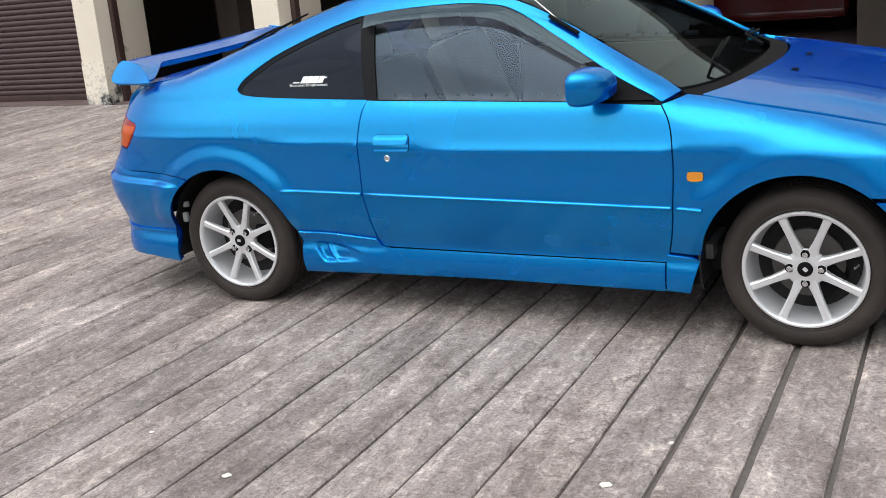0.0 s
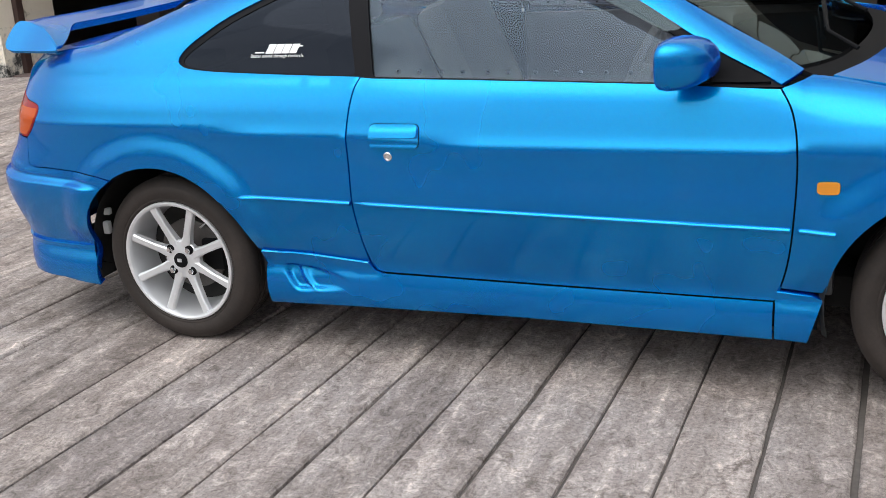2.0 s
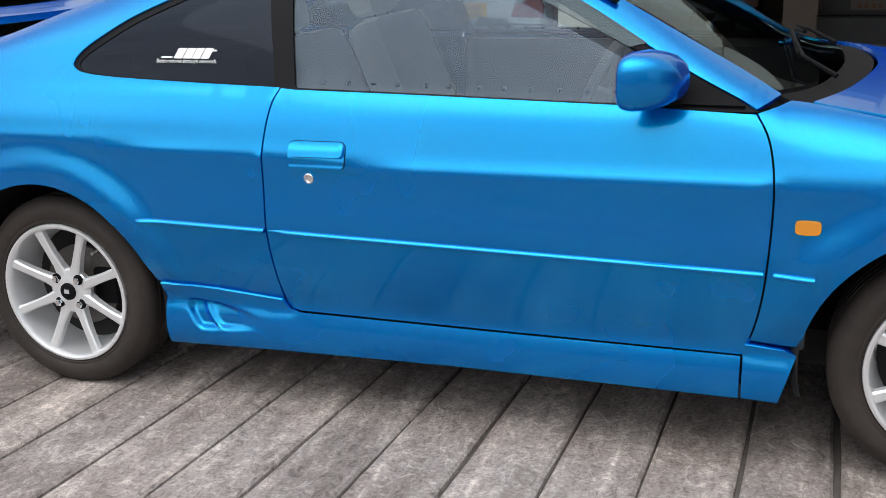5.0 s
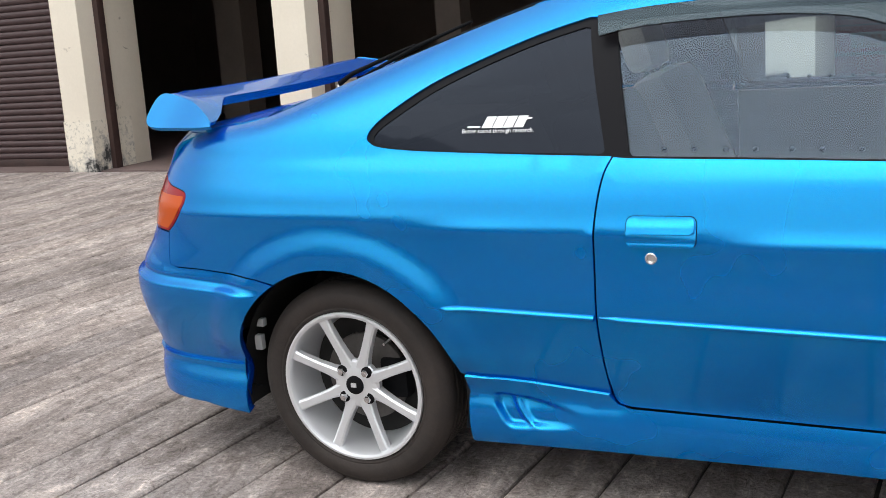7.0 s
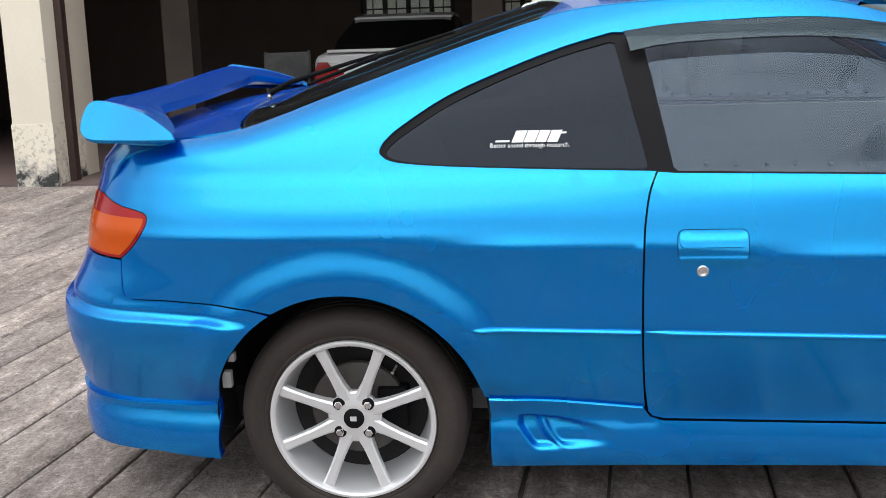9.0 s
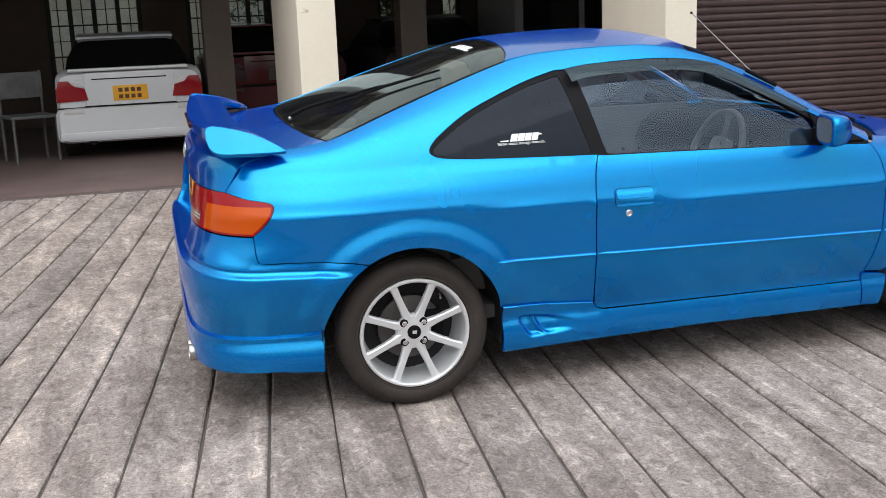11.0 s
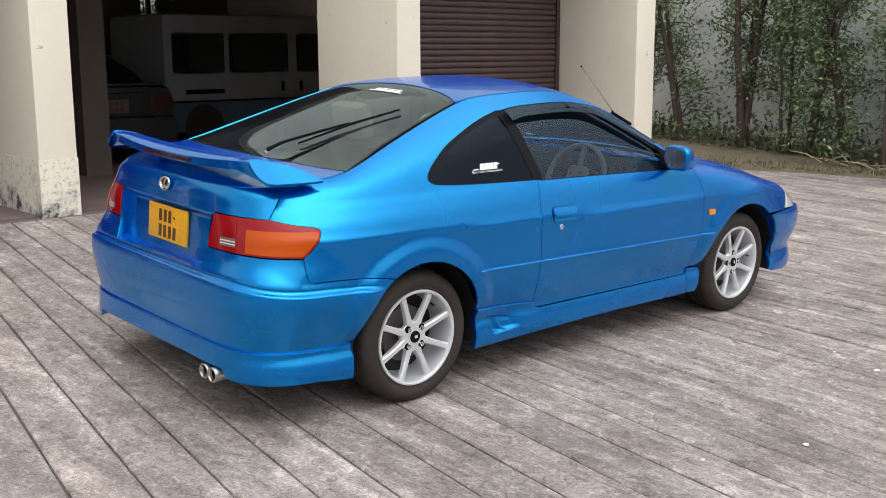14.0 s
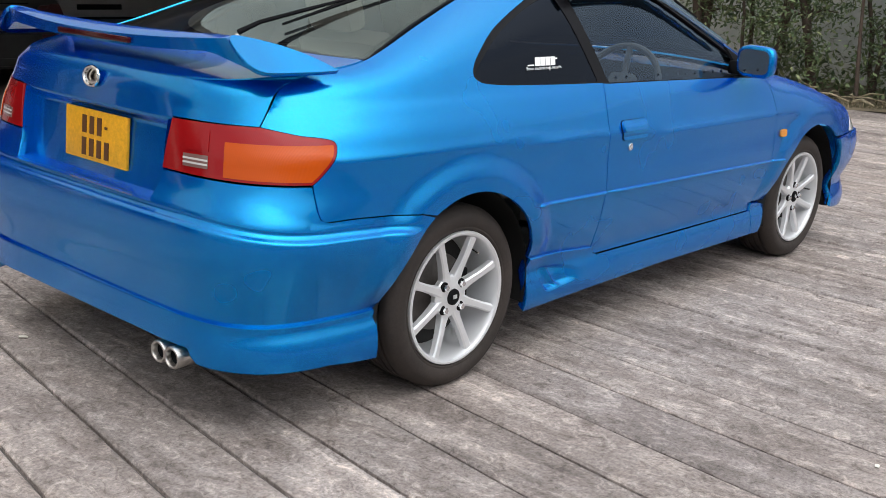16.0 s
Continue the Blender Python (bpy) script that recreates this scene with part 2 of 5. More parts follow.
DARK_RED_LENS = material("dark_red_lens", (0.05, 0.004, 0.006), 0.2, 0, 0.2, 0.05, 0.35)
REVERSE_LENS = material("grey_pink_lens", (0.20, 0.11, 0.10), 0.12, 0, 0.6)
for lens in (RED_LENS, AMBER_LENS, CLEAR_LENS):
    w = lens.node_tree.nodes.new("ShaderNodeTexWave")
    w.inputs["Scale"].default_value = 24
    bump_node(lens, w.outputs["Fac"], 0.04, 0.003)
YELLOW_PLATE = worn("yellow_plate", (0.86, 0.42, 0.012), (0.80, 0.38, 0.012), 0.45, 8, 80, 0.05)
INK = material("dark_ink", (0.10, 0.035, 0.008), 0.5)
WHITE_STICKER = material("white_vinyl", (0.82, 0.82, 0.82), 0.4)
TRIM_GREY = worn("grey_cabin_plastic", (0.16, 0.16, 0.16), (0.11, 0.11, 0.11), 0.7, 5)
CLOTH = worn("grey_seat_cloth", (0.30, 0.29, 0.27), (0.20, 0.195, 0.185), 0.95, 8, 200, 0.3)
CREAM = worn("cream_seat_cover", (0.55, 0.52, 0.44), (0.45, 0.42, 0.36), 0.9, 6, 150, 0.2)


# ---- ground ----
CONCRETE = material("worn_grey_concrete", (0.30, 0.27, 0.25), 0.88)
big, mid, grit = noise_node(CONCRETE, 0.9, 6, 0.62), noise_node(CONCRETE, 4.0, 10, 0.74, (1, 0.55, 1), 0.5), noise_node(CONCRETE, 85, 4, 0.7)
scale_n = noise_node(CONCRETE, 22, 7, 0.72, (1, 0.7, 1), 1.2)
base = ramp_node(CONCRETE, big.outputs["Fac"], [(0.32, (0.25, 0.222, 0.212)), (0.68, (0.43, 0.388, 0.372))])
patch = ramp_node(CONCRETE, mid.outputs["Fac"], [(0.36, (0.66, 0.64, 0.63)), (0.46, (0.88, 0.86, 0.85)), (0.55, (1.0, 1.0, 1.0)), (0.64, (1.36, 1.34, 1.31))])
scaly = ramp_node(CONCRETE, scale_n.outputs["Fac"], [(0.38, (0.60, 0.58, 0.57)), (0.44, (0.90, 0.89, 0.88)), (0.55, (1.0, 1.0, 1.0)), (0.585, (1.30, 1.29, 1.27)), (0.64, (1.45, 1.44, 1.42))])
speck0 = ramp_node(CONCRETE, grit.outputs["Fac"], [(0.36, (0.70, 0.69, 0.68)), (0.5, (1.0, 1.0, 1.0)), (0.64, (1.20, 1.19, 1.18))])
speck = mix_node(CONCRETE, "MULTIPLY", 1.0, scaly.outputs["Color"], speck0.outputs["Color"])
each = ramp_node(CONCRETE, object_random(CONCRETE), [(0.0, (0.86, 0.85, 0.85)), (0.5, (1.0, 0.985, 0.97)), (1.0, (1.10, 1.07, 1.04))])
streak = noise_node(CONCRETE, 8.0, 7, 0.68, (1, 0.10, 1), 0.5)
worn_lines = ramp_node(CONCRETE, streak.outputs["Fac"], [(0.34, (0.72, 0.70, 0.69)), (0.5, (0.96, 0.95, 0.95)), (0.58, (1.08, 1.07, 1.07)), (0.66, (1.42, 1.41, 1.40))])
tinted = mix_node(CONCRETE, "MULTIPLY", 1.0, worn_lines.outputs["Color"], mix_node(CONCRETE, "MULTIPLY", 1.0, mix_node(CONCRETE, "MULTIPLY", 1.0, base.outputs["Color"], patch.outputs["Color"]), speck))
crack = CONCRETE.node_tree.nodes.new("ShaderNodeTexVoronoi")
crack.feature = "DISTANCE_TO_EDGE"
crack.inputs["Scale"].default_value = 0.75
bend = noise_node(CONCRETE, 3.5, 6, 0.65)
bent = mix_node(CONCRETE, "ADD", 0.55, bend.inputs["Vector"].links[0].from_socket, bend.outputs["Color"])
CONCRETE.node_tree.links.new(bent, crack.inputs["Vector"])
line = ramp_node(CONCRETE, crack.outputs["Distance"], [(0.0, (0.62, 0.60, 0.58)), (0.005, (0.80, 0.79, 0.78)), (0.009, (1.0, 1.0, 1.0))])
part_mask = ramp_node(CONCRETE, big.outputs["Fac"], [(0.44, (0, 0, 0)), (0.56, (1, 1, 1))])
cracked = mix_node(CONCRETE, "MULTIPLY", part_mask.outputs["Color"], tinted, line.outputs["Color"])
set_color(CONCRETE, mix_node(CONCRETE, "MULTIPLY", 1.0, cracked, each.outputs["Color"]))
bump_node(CONCRETE, mix_node(CONCRETE, "ADD", 1.0, grit.outputs["Fac"], scale_n.outputs["Fac"]), 0.8, 0.007)
JOINT = worn("dirty_joint_concrete", (0.15, 0.13, 0.12), (0.085, 0.075, 0.068), 0.95, 4, 60, 0.3)
PLASTER = worn("cream_wall_paint", (0.85, 0.78, 0.66), (0.77, 0.69, 0.57), 0.75, 1.6, 40, 0.05, 0.7, 0.02)
smudge = ramp_node(PLASTER, noise_node(PLASTER, 4.2, 9, 0.62, (1, 1, 1.6), 0.4).outputs["Fac"], [(0.665, (1, 1, 1)), (0.71, (0.62, 0.60, 0.58)), (0.76, (0.25, 0.24, 0.23))])
set_color(PLASTER, mix_node(PLASTER, "MULTIPLY", 1.0, PLASTER.node_tree.nodes["Principled BSDF"].inputs["Base Color"].links[0].from_socket, smudge.outputs["Color"]))
ROUGHCAST = worn("stained_wall_paint", (0.86, 0.86, 0.85), (0.55, 0.56, 0.57), 0.9, 1.3, 30, 0.2, 0.35, 0.06)
# Darker than real plaster: the garage's dimness is put into the colour.
INSIDE = worn("shade_darkened_plaster", (0.115, 0.085, 0.070), (0.070, 0.052, 0.043), 0.9, 1.2, 30, 0.05, 0.6, 0.03)
SHUTTER = worn("brown_shutter_steel", (0.085, 0.050, 0.050), (0.055, 0.033, 0.034), 0.45, 4, 60, 0.05)
RAIL_STEEL = worn("brown_rail_steel", (0.075, 0.042, 0.036), (0.040, 0.024, 0.022), 0.5, 6)
FLOOR_RED = worn("red_oxide_floor", (0.22, 0.155, 0.145), (0.12, 0.088, 0.084), 0.6, 1.5, 40, 0.1)
IRON = material("dark_iron", (0.018, 0.015, 0.014), 0.6)
SOIL = worn("dry_soil_and_grass", (0.20, 0.160, 0.105), (0.09, 0.075, 0.048), 1.0, 3, 30, 0.6)

TAN = math.tan(radians(2.6))
LEVEL = 3.98 * math.sin(radians(2.6))  # the garage floor's height
rows_y = [-320.0, -60.0, -12.0, 4.0, 4.3, 60.0, 320.0]
gv = [(x, y, (y * TAN if y <= 4.0 else 4.0 * TAN) - 0.016) for y in rows_y for x in (-320.0, -30.0, 0.0, 30.0, 320.0)]
gf = [(r * 5 + c, r * 5 + c + 1, r * 5 + c + 6, r * 5 + c + 5) for r in range(len(rows_y) - 1) for c in range(4)]
ground = tagged(mesh_object("ground", gv, gf, JOINT), "sloping drive of worn grey concrete cut into long strips", "ground", kind="structure")

seams = [-0.818 - 0.245 * n for n in range(34, -1, -1)] + [-0.58 + 0.2375 * n for n in range(6)]
seams += [0.825 + 0.2195 * n for n in range(36)]


def lean(s):
    """How far a joint runs aslant: the strips fan out towards the gate."""
    return min(max(0.098 - 0.043 * s, -0.06), 0.26)


def joint(s, y, k):
    """Half the width of a joint: broad and open by the front wheel, here and there filled up with dirt."""
    broad = 0.0046 + 0.0050 * step(2.0, 2.2, s) * (1 - step(3.4, 3.8, s)) + 0.0035 * noise.noise((s * 3.7, 5.0, 2.0))
    return max(broad + 0.003 * noise.noise((s * 7, y * 2.3, k)) + 0.003 * noise.noise((s * 9, y * 11, k + 2.4)), 0.0008)


for i, (s0, s1) in enumerate(zip(seams, seams[1:])):
    verts, faces = [], []
    rows = 110
    for r in range(rows + 1):
        y = -9.2 + 13.15 * r / rows
        g0, g1 = joint(s0, y, 1.7), joint(s1, y, 8.7)
        h = 0.0022 * noise.noise((i * 3.1, y * 0.9, 0.0))
        for x, z in ((s0 + g0, -0.02), (s0 + g0 + 0.001, h - 0.006), (s0 + g0 + 0.009, h), (s1 - g1 - 0.009, h), (s1 - g1 - 0.001, h - 0.006), (s1 - g1, -0.02)):
            verts.append((x + lean(s0 if x < (s0 + s1) / 2 else s1) * (y + 1), y, z))
        if r:
            a, b = (r - 1) * 6, r * 6
            faces += [(a + c, a + c + 1, b + c + 1, b + c) for c in range(5)]
    strip = mesh_object("concrete_strip", verts, faces, CONCRETE, ground)
    strip.matrix_basis = SLOPE
SCRAP = material("pale_scrap", (0.70, 0.67, 0.60), 0.9)
for n, (x, y, s) in enumerate(((2.02, -1.85, 0.022), (0.90, -2.12, 0.018), (2.13, -1.57, 0.012), (-0.78, 0.41, 0.02), (-1.9, -0.6, 0.014), (0.45, -1.95, 0.012), (1.30, -2.5, 0.015))):
    bm = bmesh.new()
    bmesh.ops.create_icosphere(bm, subdivisions=1, radius=1.0)
    for v in bm.verts:
        v.co *= 1 + 0.35 * noise.noise(v.co * 2 + Vector((n, 0, 0)))
    bmesh.ops.scale(bm, vec=(s, s * 0.7, s * 0.22), verts=bm.verts)
    chip = part("stone_chip", bm, SCRAP, None)
    chip.matrix_basis = SLOPE @ pose(x, y, 0.004, 0, 0, 40 * n)
    tagged(chip, "small pale flat scrap lying on the concrete", "debris", "scraps on the drive")

# ---- garage building ----
B = pose(0.30, 4.083, LEVEL, 0, 0, 1.0)
TOP = 2.95


def shell(name, x0, x1, y0, y1, z0, z1, mat, label, bevel=0.0):
    ob = part(name, box(x0, x1, y0, y1, z0, z1, bevel), mat, None)
    ob.matrix_basis = B
    return tagged(ob, label, name.split("_")[0], kind="structure")


shell("garage_floor", -9.4, 5.97, 0.05, 7.0, -0.25, 0.0, FLOOR_RED, "smooth red-brown cement floor of the garage")
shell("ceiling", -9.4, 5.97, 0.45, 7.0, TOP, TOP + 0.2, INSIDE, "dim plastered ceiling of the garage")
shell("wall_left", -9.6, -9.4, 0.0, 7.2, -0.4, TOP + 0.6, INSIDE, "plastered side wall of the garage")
shell("wall_right", 5.78, 5.98, -0.26, 7.2, -0.4, TOP - 0.12, PLASTER, "cream plastered side wall of the garage")
shell("beam_front", -9.6, 2.50, 0.02, 0.44, TOP - 0.12, TOP + 0.6, PLASTER, "cream plastered beam over the garage bays")
# Unseen beam, made deep to keep light from leaking into the garage.
shell("beam_porch", 2.50, 6.02, -1.34, 0.44, TOP - 0.12, TOP + 0.6, PLASTER, "unseen cream plastered beam over the shuttered bay, deep to block light")
# Storey out of view, added to darken what windscreen and bonnet reflect.
shell("wall_upper", -9.6, 6.02, 0.02, 7.0, TOP + 0.6, TOP + 3.7, PLASTER, "unseen plain cream upper storey, added to darken reflections")
PIERS = [(-5.96, -5.66, 0.0, 0.75), (-3.70, -3.40, 0.0, 0.75), (0.02, 0.33, 0.0, 1.45), (2.51, 2.77, -1.36, 1.10), (5.71, 6.02, -1.36, 1.10)]
STAIN = material("peeling_wall_base", (0.8, 0.74, 0.63), 0.85)
height = STAIN.node_tree.nodes.new("ShaderNodeSeparateXYZ")
blot, flakes = noise_node(STAIN, 4.5, 9, 0.68), noise_node(STAIN, 26, 6, 0.7)
STAIN.node_tree.links.new(blot.inputs["Vector"].links[0].from_socket, height.inputs["Vector"])
less = STAIN.node_tree.nodes.new("ShaderNodeMath")
less.operation = "MULTIPLY_ADD"
less.inputs[1].default_value = 0.62
STAIN.node_tree.links.new(height.outputs["Z"], less.inputs[0])
STAIN.node_tree.links.new(blot.outputs["Fac"], less.inputs[2])
shape = ramp_node(STAIN, less.outputs["Value"], [(0.45, (0.05, 0.05, 0.05)), (0.49, (0.36, 0.34, 0.31)), (0.55, (0.66, 0.61, 0.53)), (0.62, (0.83, 0.76, 0.64))])
chips = ramp_node(STAIN, flakes.outputs["Fac"], [(0.38, (0.45, 0.45, 0.45)), (0.48, (1, 1, 1))])
set_color(STAIN, mix_node(STAIN, "MULTIPLY", 0.6, shape.outputs["Color"], chips.outputs["Color"]))
bump_node(STAIN, less.outputs["Value"], 0.5, 0.01)
for x0, x1, y0, d in PIERS:
    pier = shell("pillar", x0, x1, y0, y0 + d, -0.45, TOP - 0.12, PLASTER, "cream painted garage pillar, grimy and peeling at the foot", 0.012)
    if x0 > 1:
        continue
    foot = part("plinth", box(x0 - 0.004, x1 + 0.004, -0.004, d * 0.7, -0.45, 0.44), STAIN, pier, "peeling black-stained paint")
for x, d in ((-5.66, 0.2), (-3.70, 0.2), (-3.40, 0.2)):
    s = -1 if x == -3.70 else 1
    rail = part("shutter_rail", box(min(x, x + s * 0.055), max(x, x + s * 0.055), d, d + 0.085, 0.0, TOP - 0.1, 0.008), RAIL_STEEL, None)
    rail.matrix_basis = B
    tagged(rail, "brown steel guide rail fixed to a garage pillar", "rail", "shutter rails")


def roller_shutter(x0, x1, y, label):
    root = new("roller_shutter")
    root.matrix_basis = B
    tagged(root, label, "roller shutter", "roller shutters")
    bm = bmesh.new()
    prof = [(0.0, 0.0), (-0.010, 0.008), (-0.016, 0.024), (-0.014, 0.042), (-0.006, 0.054), (0.006, 0.058)]
    for a, b in zip(prof, prof[1:]):
        v = [bm.verts.new(p) for p in ((x0, a[0], a[1]), (x1, a[0], a[1]), (x1, b[0], b[1]), (x0, b[0], b[1]))]
        bm.faces.new(v)
    bmesh.ops.remove_doubles(bm, verts=bm.verts, dist=1e-5)
    first = part("slat", bm, SHUTTER, root, angle=60)
    first.location = (0, y, 0.07)
    for k in range(1, 47):
        o = new("slat", first.data)
        o.parent, o.location = root, (0, y, 0.07 + 0.06 * k)
    part("bottom_bar", box(x0, x1, y - 0.02, y + 0.02, 0.0, 0.07, 0.006), RAIL_STEEL, root)
    part("back_sheet", box(x0, x1, y + 0.012, y + 0.02, 0.0, TOP), RAIL_STEEL, root)
    for x in (x0, x1):
        s = 0.05 if x == x0 else -0.05
        part("guide", box(min(x, x + s), max(x, x + s), y - 0.035, y - 0.018, 0.0, TOP - 0.1, 0.004), RAIL_STEEL, root)


roller_shutter(-9.38, -5.97, 0.42, "closed dark brown steel roller shutter between garage pillars")
roller_shutter(2.78, 5.70, -0.30, "closed dark brown steel roller shutter beside the corner pillar")

# back wall with barred windows
# The narrow fifth window stands in for a bright sunlit strip.
WINDOWS = [(-2.23, -1.02, 0.50, 1.70, 4), (-0.44, 0.67, 0.52, 1.75, 4), (2.20, 2.72, 0.42, 2.1, 2), (3.12, 3.44, 0.42, 2.1, 1), (4.02, 4.18, 0.60, 1.25, 1), (4.28, 4.68, 1.55, 2.1, 2)]
BACK = 6.55
xs = [-9.4]
bm = bmesh.new()
for x0, x1, z0, z1, _ in WINDOWS:
    add_box(bm, xs[-1], x0, BACK, BACK + 0.2, -0.2, TOP)
    add_box(bm, x0, x1, BACK, BACK + 0.2, -0.2, z0)
    add_box(bm, x0, x1, BACK, BACK + 0.2, z1, TOP)
    xs.append(x1)
add_box(bm, xs[-1], 5.97, BACK, BACK + 0.2, -0.2, TOP)
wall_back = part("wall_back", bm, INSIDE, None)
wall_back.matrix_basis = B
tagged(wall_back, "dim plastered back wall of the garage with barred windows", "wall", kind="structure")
PANE = glass("dusty_pane", (0.74, 0.75, 0.70))
for n, (x0, x1, z0, z1, cols) in enumerate(WINDOWS):
    win = new("window_%d" % (n + 1))
    win.matrix_basis = B
    tagged(win, "old wooden casement window with iron bars, daylight behind", "window", kind="structure")
    bm = bmesh.new()
    w = (x1 - x0) / cols
    for c in range(cols + 1):
        xx = min(max(x0 + c * w, x0 + 0.03), x1 - 0.03)
        add_box(bm, xx - 0.03, xx + 0.03, BACK + 0.05, BACK + 0.11, z0, z1)
    for zz in (z0 + 0.03, z1 - 0.03):
        add_box(bm, x0, x1, BACK + 0.052, BACK + 0.108, zz - 0.03, zz + 0.03)
    part("window_frame", bm, IRON, win)
    for c in range(cols):
        part("pane", box(x0 + c * w + 0.03, x0 + (c + 1) * w - 0.03, BACK + 0.078, BACK + 0.082, z0 + 0.06, z1 - 0.06), PANE, win)
        m = bmesh.new()
        xm = x0 + (c + 0.5) * w
        add_tube(m, [(xm, BACK + 0.03, z0), (xm, BACK + 0.03, z1)], 0.008, 6)
        k = int((z1 - z0) / 0.19)
        for j in range(1, k):
            zz = z0 + (z1 - z0) * j / k
            add_tube(m, [(x0 + c * w, BACK + 0.035, zz), (x0 + (c + 1) * w, BACK + 0.035, zz)], 0.006 if j % 2 else 0.011, 6)
        part("grille", m, IRON, win)

# Column paint is darkened too, carrying the indoor dimness in its colour.
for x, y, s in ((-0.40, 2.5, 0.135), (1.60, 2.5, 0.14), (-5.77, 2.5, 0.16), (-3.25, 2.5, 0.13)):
    col = part("pillar_inside", box(x - s, x + s, y - s, y + s, -0.1, TOP), worn("shade_darkened_column_paint", (0.115, 0.090, 0.074), (0.075, 0.060, 0.050), 0.85, 2, 40, 0.05, 0.5, 0.03) if x == -0.40 else bpy.data.materials["shade_darkened_column_paint"], None)
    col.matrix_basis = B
    tagged(col, "square column standing inside the garage, its buff paint darkened for the dimness", "column", "garage columns", "structure")


# ---- the blue coupe ----
from mathutils import geometry

AXLE = 2.386
LOW = [(0.15, 0.770), (0.175, 0.788), (0.215, 0.797), (0.26, 0.792), (0.30, 0.781), (0.35, 0.797), (0.42, 0.819), (0.52, 0.840), (0.56, 0.841), (0.62, 0.837), (0.68, 0.837), (0.700, 0.8385), (0.714, 0.8380), (0.722, 0.8345), (0.740, 0.8275), (0.78, 0.8145), (0.83, 0.798), (0.865, 0.786), (0.89, 0.769)]
ZT = [(-0.78, 0.919), (-0.618, 0.945), (-0.43, 0.970), (-0.264, 0.996), (0.0, 1.085), (0.25, 1.168), (0.468, 1.234), (0.62, 1.260), (0.9, 1.273), (1.1, 1.266), (1.3, 1.221), (1.5, 1.138), (1.75, 1.008), (1.975, 0.883), (2.2, 0.845), (2.5, 0.79), (2.8, 0.715), (3.1, 0.62), (3.3, 0.55)]
YT = [(-0.78, 0.61), (-0.618, 0.643), (-0.43, 0.674), (-0.264, 0.652), (0.0, 0.585), (0.25, 0.533), (0.468, 0.495), (0.62, 0.495), (0.9, 0.51), (1.1, 0.515), (1.3, 0.535), (1.5, 0.57), (1.75, 0.625), (1.975, 0.69), (2.2, 0.70), (2.5, 0.69), (2.8, 0.66), (3.1, 0.62), (3.3, 0.6)]
REAR = [(0.15, 0.765), (0.28, 0.776), (0.40, 0.780), (0.58, 0.778), (0.68, 0.762), (0.76, 0.755), (0.80, 0.750), (0.88, 0.735), (0.94, 0.708), (1.0, 0.70)]
SQUARE = [(0.15, 6.0), (0.58, 6.0), (0.68, 5.0), (0.78, 4.4), (0.90, 4.0)]  # how square the tail's corners are
NOSE = [(0.15, 0.90), (0.35, 0.935), (0.50, 0.93), (0.56, 0.88), (0.64, 0.76), (0.72, 0.60)]
ARCHES = ((-0.002, 0.285, 0.337, 0.020), (AXLE, 0.285, 0.346, 0.014))
POWER = 3.5


def half_width(x, z):
    """Half the body's width at x metres ahead of the rear axle and z above the ground."""
    zt, yt = table(ZT, x), table(YT, x)
    rise = min(max((1.14 - x) * 0.036, 0.0), 0.05) * step(0.54, 0.68, z) * (1 - step(0.80, 0.885, z))
    screen = step(0.92, 1.06, zt) if x > 1.2 else float(zt > 0.93)
    if screen > 0:
        if z <= 0.89:
            y = table(LOW, z - rise)
        else:
            s = min((z - 0.89) / (zt - 0.89), 1.1)
            y = 0.769 - 0.5 * (z - 0.89) - (0.769 - 0.5 * (zt - 0.89) - yt) * s**4
        y_cabin = y
    if screen < 1:
        y = table(LOW, min(z - rise, 0.89))
        z0 = min(zt - 0.12, 0.80)
        s = min(max((z - z0) / (zt - z0), 0.0), 1.1)
        y -= (table(LOW, min(zt, 0.89)) - yt) * s**4
        if screen > 0:
            y += (y_cabin - y) * screen
    for cx, cz, radius, swell in ARCHES:
        rho = math.hypot(x - cx, z - cz) / radius
        if rho < 1.4:
            y += swell * (1 - step(1.12, 1.36, rho)) * step(0.30, 0.42, z)
    return y


def skin(u, z):
    """A point of the right flank. u runs along x between the axles and turns round the ends of the car beyond them."""
    if 0 <= u <= AXLE:
        return Vector((u, -half_width(u, z), z))
    if u < 0:
        al, a, p, x = min(-u / 0.8, math.pi / 2), table(REAR, z), table(SQUARE, z), 0.0
        for _ in range(9):
            b = half_width(max(x, -0.50), z) - 0.02 * min(-x / 0.5, 1.0) ** 2
            r = 1 / ((math.sin(al) / a) ** p + (math.cos(al) / b) ** p) ** (1 / p)
            x = 0.45 * x - 0.55 * r * math.sin(al)
        return Vector((-r * math.sin(al), -r * math.cos(al), z))
    al, a, x = min((u - AXLE) / 0.8, math.pi / 2), table(NOSE, z), AXLE
    for _ in range(4):
        b = half_width(min(x, 2.75), z)
        r = 1 / ((math.sin(al) / a) ** POWER + (math.cos(al) / b) ** POWER) ** (1 / POWER)
        x = AXLE + r * math.sin(al)
    return Vector((x, -r * math.cos(al), z))


END = 0.8 * math.pi / 2


def u_at(x, z):
    """The u of the flank's point at x and z."""
    if 0 <= x <= AXLE:
        return x
    lo, hi = (-END, 0.0) if x < 0 else (AXLE, AXLE + END)
    for _ in range(28):
        m = (lo + hi) / 2
        if skin(m, z).x < x:
            lo = m
        else:
            hi = m
    return (lo + hi) / 2


def u_of_y(y, z):
    """The u on the car's tail at the distance y from its middle."""
    lo, hi = -END, 0.0
    for _ in range(28):
        m = (lo + hi) / 2
        if -skin(m, z).y < y:
            lo = m
        else:
            hi = m
    return (lo + hi) / 2


